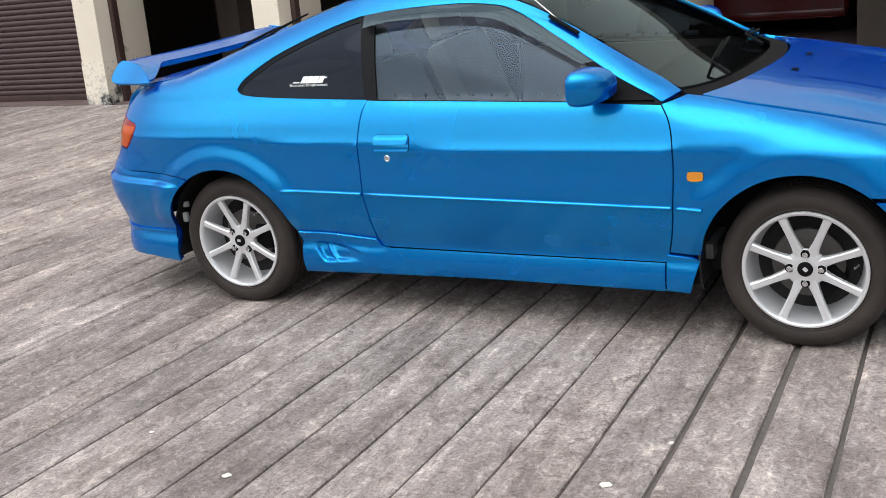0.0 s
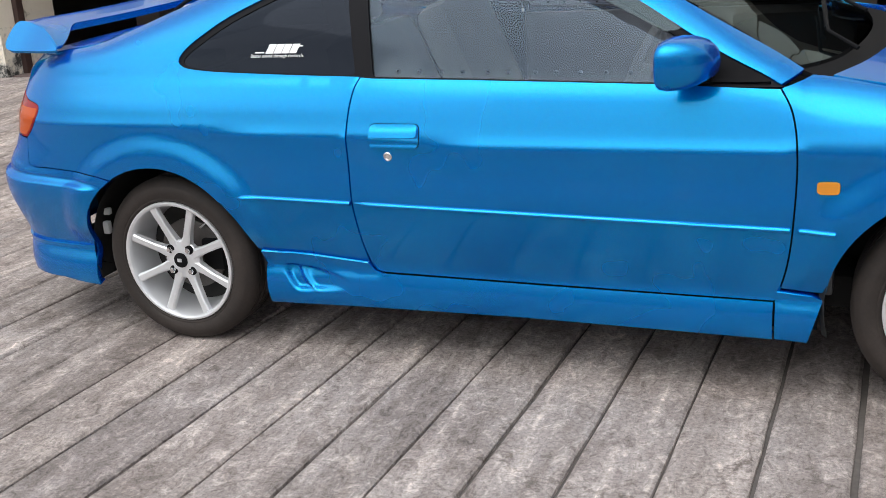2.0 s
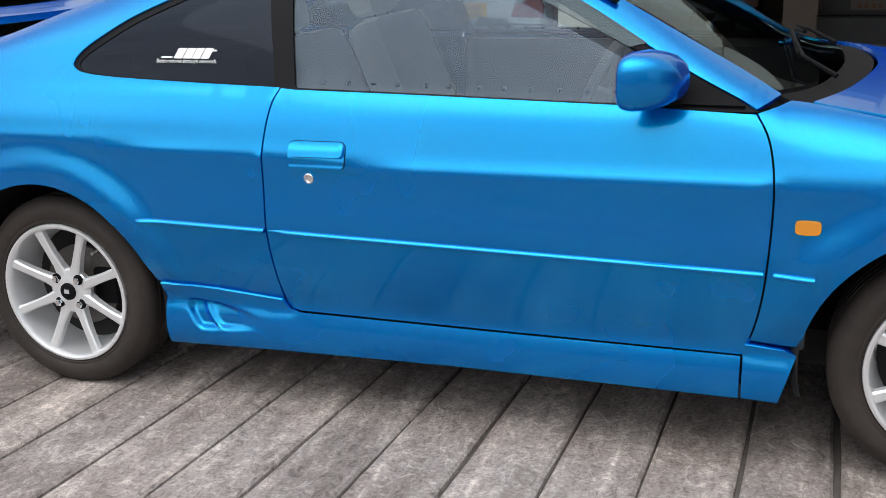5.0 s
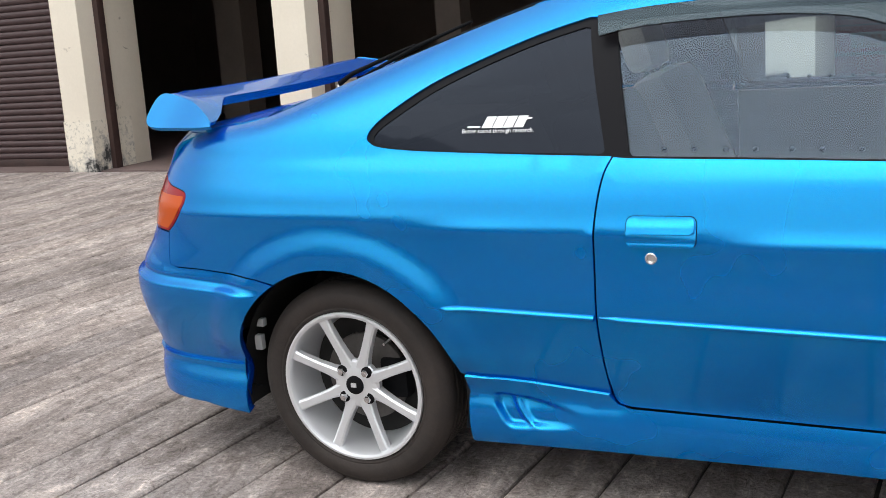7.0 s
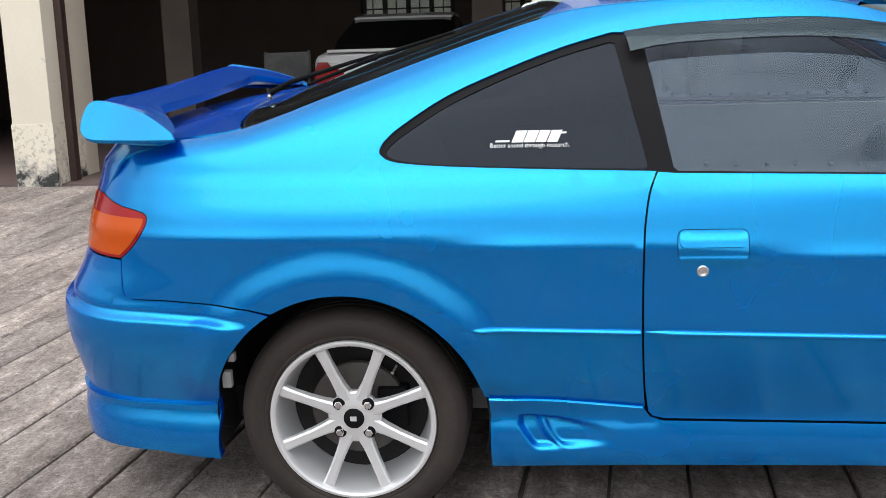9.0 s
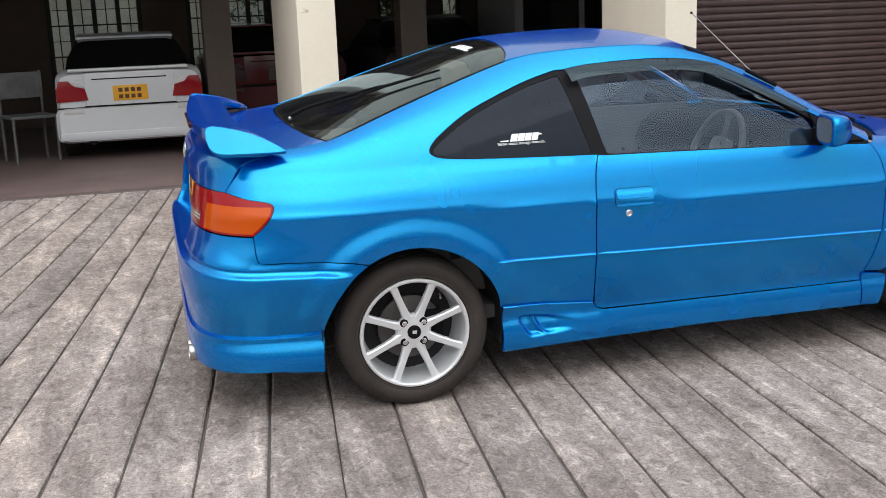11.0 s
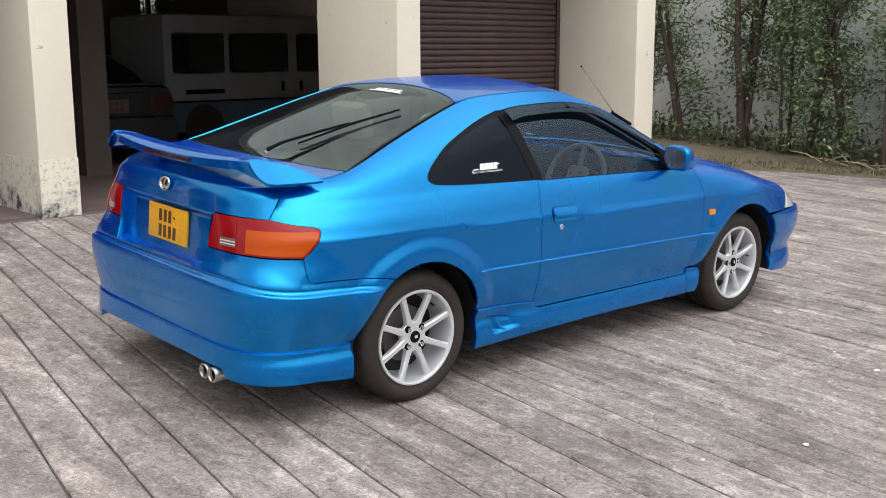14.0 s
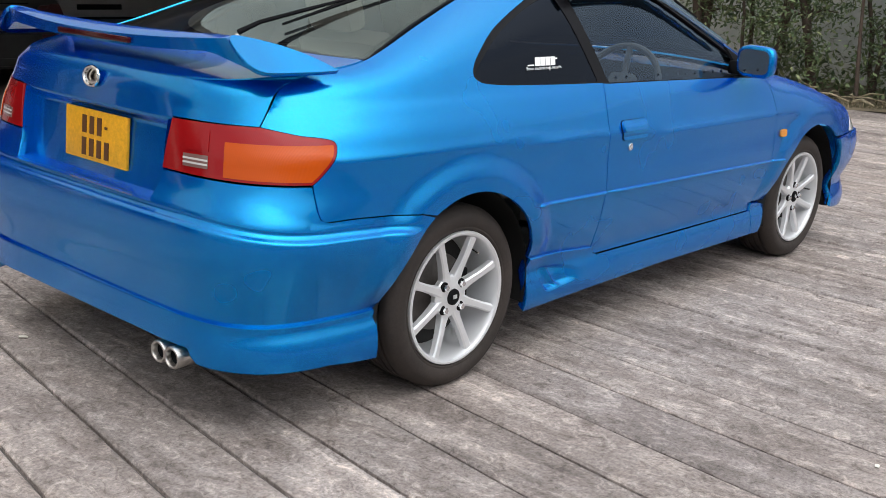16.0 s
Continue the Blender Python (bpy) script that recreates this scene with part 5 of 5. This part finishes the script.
for a, b, w, h in ((0.0, -0.13, 0.012, 0.24), (0.012, -0.10, 0.030, 0.04), (0.012, -0.05, 0.030, 0.04), (0.012, 0.0, 0.030, 0.04), (0.012, 0.05, 0.030, 0.035)):
    panel("sticker", [(0.41 + a, b - 0.03), (0.41 + a, b + h - 0.03), (0.41 + a + w, b + h - 0.03), (0.41 + a + w, b - 0.03)], WHITE_STICKER, car, surface=top, size=0.05, gap=0, lift=0.0, flange=0)

# cabin
cabin = part("cabin_floor", box(0.2, 2.05, -0.66, 0.66, 0.26, 0.32, 0.01), TRIM_GREY, car)
bm = bmesh.new()
rings = []
for y in (-0.64, -0.5, 0.0, 0.5, 0.64):
    rings.append([bm.verts.new((x, y, z)) for x, z in ((1.62, 0.55), (1.56, 0.70), (1.60, 0.80), (1.70, 0.845), (1.98, 0.85), (2.04, 0.80), (2.04, 0.50))])
for r0, r1 in zip(rings, rings[1:]):
    for i in range(6):
        bm.faces.new((r0[i], r0[i + 1], r1[i + 1], r1[i]))
part("dashboard", bm, MATT_BLACK, car, angle=30)
wheel_rim = new("steering_wheel")
wheel_rim.parent = car
wheel_rim.matrix_basis = pose(1.46, -0.36, 0.79, 0, -68, 0)
bm = bmesh.new()
add_tube(bm, [(0.185 * math.cos(k * math.tau / 40), 0.185 * math.sin(k * math.tau / 40), 0) for k in range(41)], 0.014, 8, cap=False)
part("ring", bm, TRIM_GREY, wheel_rim)
bm = bmesh.new()
for a in (0, 120, 240):
    add_tube(bm, [(0, 0, -0.02), (0.18 * math.cos(radians(a)), 0.18 * math.sin(radians(a)), 0)], 0.014, 8)
add_box(bm, -0.07, 0.07, -0.06, 0.06, -0.04, 0.01, 0.02)
part("boss", bm, TRIM_GREY, wheel_rim)
for y in (-0.36, 0.36):
    seat = new("front_seat")
    seat.parent = car
    part("cushion", box(0.72, 1.24, y - 0.25, y + 0.25, 0.34, 0.52, 0.06), CLOTH, seat)
    b = part("backrest", box(-0.07, 0.07, -0.24, 0.24, 0.0, 0.56, 0.06), CLOTH, seat)
    b.matrix_basis = pose(0.78, y, 0.46, 0, -22)
    h = part("headrest", box(-0.05, 0.05, -0.13, 0.13, 0.0, 0.19, 0.045), CREAM, seat)
    h.matrix_basis = pose(0.545, y, 0.985, 0, -16)
    for dy in (-0.06, 0.06):
        bm = bmesh.new()
        add_tube(bm, [(0.60, y + dy, 0.94), (0.545, y + dy, 1.0)], 0.006, 6)
        part("headrest_post", bm, CHROME, seat)
rear = new("rear_seat")
rear.parent = car
part("cushion", box(0.18, 0.60, -0.58, 0.58, 0.34, 0.50, 0.06), CLOTH, rear)
b = part("backrest", box(-0.06, 0.06, -0.58, 0.58, 0.0, 0.46, 0.05), CLOTH, rear)
b.matrix_basis = pose(0.18, 0, 0.44, 0, -24)
part("parcel_shelf", box(-0.34, 0.02, -0.60, 0.60, 0.868, 0.885, 0.006), CLOTH, car)
for side in (1, -1):
    part("door_lining", box(0.75, 1.90, -0.735 * side - 0.012, -0.735 * side + 0.012, 0.34, 0.865, 0.01), TRIM_GREY, car)
    part("speaker_pod", box(-0.25, 0.05, -0.50 * side - 0.09, -0.50 * side + 0.09, 0.885, 0.93, 0.015), MATT_BLACK, car)
bm = bmesh.new()
add_box(bm, 1.40, 1.43, -0.10, 0.10, 1.13, 1.18, 0.012)
part("cabin_mirror", bm, MATT_BLACK, car)
lining = [(x, y) for x, y in RW_TOP] + [(0.9, 0.49)] + list(reversed(WS_TOP)) + [(0.9, -0.49)]
panel("headlining", lining, CLOTH, car, surface=top, size=0.08, gap=0.02, lift=-0.03, flange=0)
car.matrix_basis = SLOPE


# ---- vehicles in the garage ----
CAR_WHITE = worn("white_car_paint", (0.70, 0.71, 0.72), (0.66, 0.67, 0.68), 0.25, 3, 60, 0.02, 0.5, 0.01)
CAR_RED = worn("red_car_paint", (0.12, 0.006, 0.007), (0.09, 0.005, 0.005), 0.2, 3, 60, 0.02, 0.5, 0.01)
CAR_GLASS = material("dark_car_glass", (0.010, 0.011, 0.012), 0.06)
VAN_BLUE = worn("blue_grey_van_paint", (0.10, 0.15, 0.20), (0.07, 0.11, 0.15), 0.35, 3)


def loft(rings, closed=True):
    bm = bmesh.new()
    vs = [[bm.verts.new(p) for p in r] for r in rings]
    n = len(vs[0])
    for r0, r1 in zip(vs, vs[1:]):
        for i in range(n if closed else n - 1):
            bm.faces.new((r0[i], r0[(i + 1) % n], r1[(i + 1) % n], r1[i]))
    bm.faces.new(vs[0])
    bm.faces.new(vs[-1][::-1])
    return bm


def rounded(w, z0, z1, y, k=0.16, crown=0.0):
    """A rounded cross-section, 2 w wide, between two heights."""
    out = []
    for i in range(24):
        a = i * math.tau / 24
        c, s = math.cos(a), math.sin(a)
        c, s = math.copysign(abs(c) ** k, c), math.copysign(abs(s) ** (k * 1.6), s)
        out.append((w * c, y, (z0 + z1) / 2 + (z1 - z0) / 2 * s + (crown * (1 - c * c) if s > 0 else 0)))
    return out


def prism(outline, y0, y1):
    """An outline in x and z given depth, its front edges eased."""
    bm = bmesh.new()
    front, back = [bm.verts.new((x, y0, z)) for x, z in outline], [bm.verts.new((x, y1, z)) for x, z in outline]
    f = bm.faces.new(front)
    bm.faces.new(back[::-1])
    n = len(outline)
    for i in range(n):
        bm.faces.new((front[i], back[i], back[(i + 1) % n], front[(i + 1) % n]))
    bmesh.ops.bevel(bm, geom=list(f.edges), offset=0.010, segments=2, affect="EDGES", profile=0.6)
    return bm


def saloon(label, paint, w=0.80, lens=RED_LENS, clear=CLEAR_LENS, plate_mat=YELLOW_PLATE):
    """A saloon with its tail at y = 0, seen from behind."""
    root = new("saloon_car")
    tagged(root, label, "car", "cars in the garage")
    body = part("body", loft([rounded(w * 0.94, 0.30, 0.86, 0.0), rounded(w * 0.985, 0.24, 0.885, 0.05), rounded(w, 0.22, 0.90, 0.25), rounded(w, 0.22, 0.905, 0.6), rounded(w, 0.22, 0.88, 2.6), rounded(w, 0.22, 0.80, 3.4), rounded(w * 0.92, 0.25, 0.68, 4.1)]), paint, root, angle=30)
    part("cabin", loft([rounded(w * 0.86, 0.85, 0.90, 0.50), rounded(w * 0.84, 0.85, 1.03, 0.72), rounded(w * 0.74, 0.85, 1.20, 1.12), rounded(w * 0.72, 0.85, 1.24, 1.6), rounded(w * 0.73, 0.85, 1.21, 2.1), rounded(w * 0.84, 0.85, 0.92, 2.9)], True), CAR_GLASS, root, "dark windows")
    part("roof", loft([rounded(w * 0.70, 1.195, 1.22, 1.14), rounded(w * 0.70, 1.22, 1.255, 1.5), rounded(w * 0.70, 1.20, 1.235, 2.12)]), paint, root)
    part("boot_spoiler", box(-w * 0.80, w * 0.80, -0.03, 0.14, 0.885, 0.915, 0.012), paint, root)
    part("garnish", box(-w * 0.50, w * 0.50, -0.018, 0.03, 0.80, 0.812, 0.003), BLACK_TRIM, root)
    part("bumper_gap", box(-w * 0.97, w * 0.97, -0.012, 0.10, 0.520, 0.536), BLACK_TRIM, root)
    for s in (1, -1):
        part("reflector", box(min(s * w * 0.62, s * w * 0.9), max(s * w * 0.62, s * w * 0.9), -0.08, 0.02, 0.475, 0.51, 0.005), clear, root)
    part("boot_lid", box(-w * 0.60, w * 0.60, -0.014, 0.05, 0.545, 0.87, 0.012), paint, root)
    part("boot_gap", box(-w * 0.62, w * 0.62, -0.008, 0.05, 0.527, 0.545), BLACK_TRIM, root)
    for s in (1, -1):
        lamp = part("tail_lamp", prism([(s * w * x, z) for x, z in ((0.56, 0.60), (0.97, 0.592), (0.985, 0.70), (0.93, 0.80), (0.80, 0.80), (0.74, 0.735), (0.60, 0.72))], -0.022, 0.16), lens, root)
        part("clear_lens", prism([(s * w * x, z) for x, z in ((0.60, 0.724), (0.735, 0.738), (0.785, 0.79), (0.66, 0.785))], -0.020, 0.10), clear, lamp)
        bm = bmesh.new()
        add_lathe(bm, [(0.0, 0.0), (0.17, 0.0), (0.19, -0.01), (0.28, 0.0), (0.29, 0.03), (0.29, 0.17), (0.27, 0.19), (0.0, 0.19)], 32)
        for y in (0.62, 3.15):
            if y == 0.62:
                tyre = part("wheel", bm, TYRE, root)
            else:
                tyre = new("wheel", tyre.data)
                tyre.parent = root
            tyre.matrix_basis = pose(s * (w - 0.02), y, 0.29, 0, 0, 90 if s > 0 else -90)
    bumper = part("bumper", loft([rounded(w * 0.96, 0.20, 0.52, -0.07), rounded(w * 1.01, 0.18, 0.53, -0.03), rounded(w * 1.02, 0.18, 0.53, 0.30)]), paint, root, angle=30)
    part("bumper_skirt", box(-w * 0.98, w * 0.98, -0.085, 0.2, 0.21, 0.29, 0.02), paint, bumper)
    plate = part("number_plate", box(-0.17, 0.17, -0.026, -0.012, 0.585, 0.735, 0.003), plate_mat, root)
    for row in (0.625, 0.69):
        for k in range(4):
            part("mark", box(-0.115 + 0.06 * k, -0.075 + 0.06 * k, -0.0275, -0.0255, row - 0.02, row + 0.02), INK, plate)
    bm = bmesh.new()
    add_tube(bm, [(-w * 0.55, -0.06, 0.20), (-w * 0.55, 0.2, 0.20)], 0.045, 16)
    part("exhaust", bm, MATT_BLACK, root)
    return root


white = saloon("white saloon car parked nose-in on the garage floor, yellow plate", CAR_WHITE, 0.73)
white.matrix_basis = B @ pose(-1.28, 2.25, 0) @ Matrix.Scale(0.95, 4)
# Unlit copies of lens and plate: the garage's shade is in their colour.
SHADED_LENS = material("shaded_lens", (0.05, 0.012, 0.012), 0.4)
SHADED_PLATE = worn("shaded_plate", (0.12, 0.10, 0.08), (0.08, 0.07, 0.06), 0.6, 8)
red = saloon("dark red saloon car parked in the dim garage", CAR_RED, 0.76, SHADED_LENS, SHADED_LENS, SHADED_PLATE)
red.matrix_basis = B @ pose(0.45, 4.0, 0, 0, 0, 1)

# Paint taken nearly to black to imitate the dim back of the garage.
CAR_SHADED = worn("shaded_car_paint", (0.035, 0.034, 0.033), (0.02, 0.02, 0.019), 0.45, 3)
dim = saloon("saloon car parked behind a garage column, its paint darkened for the dimness", CAR_SHADED, 0.74, SHADED_LENS, SHADED_LENS, SHADED_PLATE)
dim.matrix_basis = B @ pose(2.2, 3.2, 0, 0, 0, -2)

van = new("van")
van.matrix_basis = B @ pose(3.38, 4.2, 0)
tagged(van, "white minibus with a blue-grey lower band in the dim garage", "van", "cars in the garage")


def slab(x0, x1, z0, z1, y0=0.0, y1=1.5, r=0.08):
    return box(x0, x1, y0, y1, z0, z1, r)


# White paint lowered in colour to stand for the poor light indoors.
VAN_WHITE = worn("dimmed_white_van_paint", (0.34, 0.33, 0.32), (0.26, 0.25, 0.245), 0.5, 3)
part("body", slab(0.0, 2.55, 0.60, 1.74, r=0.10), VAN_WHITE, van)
part("lower_body", slab(0.01, 2.54, 0.24, 0.62, -0.006, 1.506, 0.03), VAN_BLUE, van, "blue-grey lower band")
for x0, x1 in ((0.12, 0.86), (0.95, 1.86), (2.02, 2.44)):
    pane_bm = bmesh.new()
    add_box(pane_bm, x0, x1, -0.012, 0.02, 0.98, 1.50, 0.05)
    part("window", pane_bm, CAR_GLASS, van)
part("rub_strip", slab(0.02, 2.5, 0.615, 0.64, -0.02, 0.02, 0.006), BLACK_TRIM, van)
part("vent", slab(0.30, 0.86, 0.72, 0.78, -0.014, 0.02, 0.006), BLACK_TRIM, van)
for x in (1.76, 2.06):
    part("door_handle", slab(x, x + 0.035, 0.73, 0.86, -0.03, 0.01, 0.008), BLACK_TRIM, van)
for x in (0.55, 2.10):
    bm = bmesh.new()
    add_lathe(bm, [(0.0, 0.0), (0.16, 0.0), (0.19, -0.01), (0.28, 0.0), (0.30, 0.03), (0.30, 0.2), (0.0, 0.2)], 32)
    tyre = part("wheel", bm, TYRE, van)
    tyre.location = (x, -0.02, 0.30)

chair = new("chair")
chair.matrix_basis = B @ pose(-2.25, 2.55, 0, 0, 0, 20)
tagged(chair, "old grey metal chair on the garage floor", "chair")
GREY_STEEL = worn("grey_steel", (0.16, 0.16, 0.16), (0.08, 0.08, 0.08), 0.5, 8)
part("seat", box(-0.22, 0.22, -0.22, 0.22, 0.42, 0.45, 0.01), GREY_STEEL, chair)
part("backrest", box(-0.22, 0.22, 0.19, 0.22, 0.60, 0.85, 0.01), GREY_STEEL, chair)
for x in (-0.2, 0.2):
    for y in (-0.2, 0.2):
        bm = bmesh.new()
        add_tube(bm, [(x, y, 0), (x, y, 0.43 if y < 0 else 0.86)], 0.014, 8)
        part("leg", bm, GREY_STEEL, chair)

# ---- planting and outer walls ----
LEAF = material("dark_green_leaf", (0.045, 0.075, 0.022), 0.55)
isl = LEAF.node_tree.nodes.new("ShaderNodeNewGeometry").outputs["Random Per Island"]
set_color(LEAF, ramp_node(LEAF, isl, [(0.0, (0.050, 0.085, 0.036)), (0.5, (0.12, 0.17, 0.072)), (0.85, (0.20, 0.25, 0.115)), (1.0, (0.32, 0.35, 0.18))]).outputs["Color"])
BARK = worn("grey_brown_bark", (0.12, 0.085, 0.065), (0.055, 0.040, 0.032), 0.95, 12, 80, 0.5)
STRAW = worn("dry_twigs", (0.42, 0.36, 0.24), (0.25, 0.20, 0.13), 0.9, 10)


def slope_z(y):
    return y * TAN


def side_wall(name, x0, x1, y0, y1, h, label):
    z0 = min(slope_z(y0), slope_z(y1)) - 0.4
    ob = part(name, box(x0, x1, y0, y1, z0, slope_z((y0 + y1) / 2) + h, 0.01), ROUGHCAST, None)
    return tagged(ob, label, "wall", kind="structure")


side_wall("wall_east", 10.3, 10.5, -11.0, 12.0, 3.4, "stained pale boundary wall behind the planting")
# South and west walls are unseen additions; the south one darkens flank reflections.
side_wall("wall_south", -14.0, 10.5, -11.2, -11.0, 2.6, "unseen plain stained wall across the drive, added to darken reflections")
side_wall("wall_west", -14.2, -14.0, -11.2, 4.0, 2.6, "unseen plain stained wall, added to close the drive")
wall_garden = part("wall_garden", box(-9.0, 10.3, 13.5, 13.7, -0.2, 2.2), ROUGHCAST, None)
tagged(wall_garden, "plain boundary wall behind the garage", "wall", kind="structure")

verts, faces = [], []
rows = 60
for r in range(rows + 1):
    y = -9.0 + 15.0 * r / rows
    edge = min(max(7.75 + (2.3 - y) * 0.62, 6.6), 9.3) + 0.07 * noise.noise((y * 1.9, 0, 0))
    for c in range(9):
        x = edge + (10.3 - edge) * c / 8
        verts.append((x, y, slope_z(y) + (0.0 if c == 0 else 0.012 + 0.05 * min(c, 3) / 3 + 0.04 * noise.noise((x * 2, y * 2, 3)))))
    if r:
        a, b = (r - 1) * 9, r * 9
        faces += [(a + c, a + c + 1, b + c + 1, b + c) for c in range(8)]
bed = mesh_object("planting_bed", verts, faces, SOIL, smooth=True)
tagged(bed, "bed of dry soil and sparse grass along the boundary wall", "ground", kind="structure")


def leaf_quad(bm, p, d, up, l, w):
    side_v = d.cross(up).normalized() * w
    bm.faces.new([bm.verts.new(q) for q in (p, p + d * l * 0.45 + side_v, p + d * l, p + d * l * 0.45 - side_v)])


def tree(x, y, height, lean, stems, spread, low, leaves, seed, thick=0.045, big=1.0, label="slender dark-leaved tree in the bed by the wall"):
    rng = random.Random(seed)
    root = new("tree")
    root.location = (x, y, slope_z(y) - 0.03)
    tagged(root, label, "tree", "trees by the wall")
    trunk, crown = bmesh.new(), bmesh.new()
    tips = []
    for s in range(stems):
        a = rng.uniform(0, math.tau)
        dx, dy = lean[0] + 0.10 * math.cos(a) * (stems > 1), lean[1] + 0.16 * math.sin(a) * (stems > 1)
        pts = [Vector((dx * h + 0.035 * noise.noise((h * 2, seed, s)), dy * h + 0.05 * noise.noise((h * 2, seed + 9, s)), h)) for h in [height * k / 9 for k in range(10)]]
        add_tube(trunk, pts, [thick * (1 - 0.085 * k) for k in range(10)], 9)
        for k in range(14):
            h = rng.uniform(low, height)
            base_p = pts[min(int(h / height * 9), 8)]
            a = rng.uniform(0, math.tau)
            out = Vector((math.cos(a), math.sin(a), rng.uniform(0.0, 0.9)))
            end = base_p + out * rng.uniform(0.4, 1.0) * spread
            midp = (base_p + end) / 2 + Vector((0, 0, 0.06))
            add_tube(trunk, [base_p, midp, end], [thick * 0.30, thick * 0.20, thick * 0.08], 5)
            tips += [midp, end, (midp + end) / 2]
    for k in range(int(leaves * (2.2 if big < 2 else 0.9))):
        c = rng.choice(tips) + Vector((rng.gauss(0, 0.12 * big), rng.gauss(0, 0.13 * big), rng.gauss(0, 0.12 * big)))
        d = Vector((rng.gauss(0, 1), rng.gauss(0, 1), rng.gauss(-0.5, 0.6))).normalized()
        leaf_quad(crown, c, d, Vector((rng.gauss(0, 1), rng.gauss(0, 1), 1.5)).normalized(), big * rng.uniform(0.05, 0.10), big * rng.uniform(0.009, 0.017))
    part("trunk", trunk, BARK, root)
    part("crown", crown, LEAF, root, smooth=False)
    return root


TREES = [(9.1, 5.1, 3.6, 2, 0.5, 0.5, 2100), (9.0, 4.35, 3.4, 2, 0.45, 0.6, 1900), (9.0, 3.45, 3.8, 3, 0.5, 0.9, 2300), (9.3, 2.95, 3.2, 1, 0.35, 0.8, 1100), (9.0, 2.55, 3.4, 2, 0.45, 0.4, 2000), (9.05, 2.05, 3.9, 2, 0.5, 0.3, 2600), (9.4, 1.55, 3.3, 2, 0.45, 0.5, 1700), (9.1, 0.95, 3.8, 3, 0.55, 0.4, 2700), (9.4, 0.25, 3.4, 2, 0.5, 0.5, 2000), (9.5, -0.6, 3.6, 2, 0.5, 0.4, 2200), (9.6, -1.6, 3.6, 2, 0.55, 0.4, 2200), (9.6, -2.8, 3.6, 2, 0.6, 0.4, 2200)]
for i, (x, y, h, stems, spread, low, leaves) in enumerate(TREES):
    rng = random.Random(i)
    tree(x, y, h, (rng.uniform(-0.05, 0.05), rng.uniform(-0.08, 0.08)), stems, spread, low, leaves, 20 + i, 0.030 + 0.012 * (i % 3))
for x, y, s in ((8.72, 1.45, 31), (8.9, 2.85, 32)):
    tree(x, y, 1.9, (0.02, 0.03), 1, 0.16, 1.5, 150, s, 0.026, 1.0, "young pale-stemmed sapling with a few leaves")
# Tree line out of view, known from reflections, added to darken them low down.
for i, x in enumerate((-13.0, -10.2, -7.8, -5.0, -2.2, 0.4, 3.1, 5.8, 8.6)):
    tree(x, -12.6 - 0.7 * (i % 2), 3.0 + 0.5 * (i % 3), (0.02, 0.0), 3, 1.3, 1.4, 2600, 60 + i, 0.09, 2.2, "unseen leafy garden tree beyond the far wall, added to darken reflections")
for x, y, s in ((1.0, 11.6, 91), (2.9, 11.9, 92), (4.4, 11.5, 93)):
    tree(x, y, 3.0, (0.03, 0.0), 3, 0.9, 0.3, 1500, s, 0.05, 2.0, "leafy garden shrub behind the barred windows")
# low shrubs and grass
rng = random.Random(7)
shrub = bmesh.new()
for k in range(5200):
    y = rng.uniform(-4.0, 5.6)
    x = rng.uniform(8.7, 10.0)
    z = slope_z(y) + abs(rng.gauss(0, 0.30)) * (0.55 + 0.6 * abs(noise.noise((y * 1.4, 2, 5)))) + 0.03
    d = Vector((rng.gauss(0, 1), rng.gauss(0, 1), rng.gauss(0.3, 0.7))).normalized()
    leaf_quad(shrub, Vector((x, y, z)), d, Vector((0.2, 0.1, 1)), rng.uniform(0.06, 0.12), rng.uniform(0.014, 0.028))
shrubs = part("shrubs", shrub, LEAF, None, smooth=False)
tagged(shrubs, "low dark green undergrowth along the boundary wall", "shrubs", kind="stuff")
GRASS = material("dry_grass", (0.16, 0.15, 0.06), 0.8)
isl = GRASS.node_tree.nodes.new("ShaderNodeNewGeometry").outputs["Random Per Island"]
set_color(GRASS, ramp_node(GRASS, isl, [(0.0, (0.06, 0.065, 0.03)), (0.6, (0.15, 0.125, 0.07)), (1.0, (0.34, 0.28, 0.18))]).outputs["Color"])
grass = bmesh.new()
for k in range(4600):
    y = rng.uniform(-4.5, 5.0)
    edge = min(max(7.75 + (2.3 - y) * 0.62, 6.6), 9.3)
    x = edge + 0.05 + abs(rng.gauss(0, 0.5))
    if x > 10.2:
        continue
    d = Vector((rng.gauss(0, 0.5), rng.gauss(0, 0.5), 1)).normalized()
    leaf_quad(grass, Vector((x, y, slope_z(y) + 0.01)), d, Vector((1, 0.2, 0.1)), rng.uniform(0.03, 0.085), rng.uniform(0.003, 0.006))
g = part("grass", grass, GRASS, None, smooth=False)
tagged(g, "sparse dry grass at the edge of the bed", "grass", kind="stuff")
twigs = bmesh.new()
for k in range(16):
    a = Vector((8.55 + rng.uniform(-0.1, 0.25), rng.uniform(0.75, 2.2), 0))
    a.z = slope_z(a.y) + rng.uniform(0.04, 0.10)
    b = a + Vector((rng.uniform(-0.2, 0.2), rng.uniform(-0.5, 0.5), rng.uniform(-0.02, 0.12)))
    add_tube(twigs, [a, (a + b) / 2 + Vector((0, 0, 0.03)), b], [0.010, 0.009, 0.005], 6)
t = part("cut_branches", twigs, STRAW, None)
tagged(t, "heap of dry cut branches lying on the bed", "branches", kind="stuff")
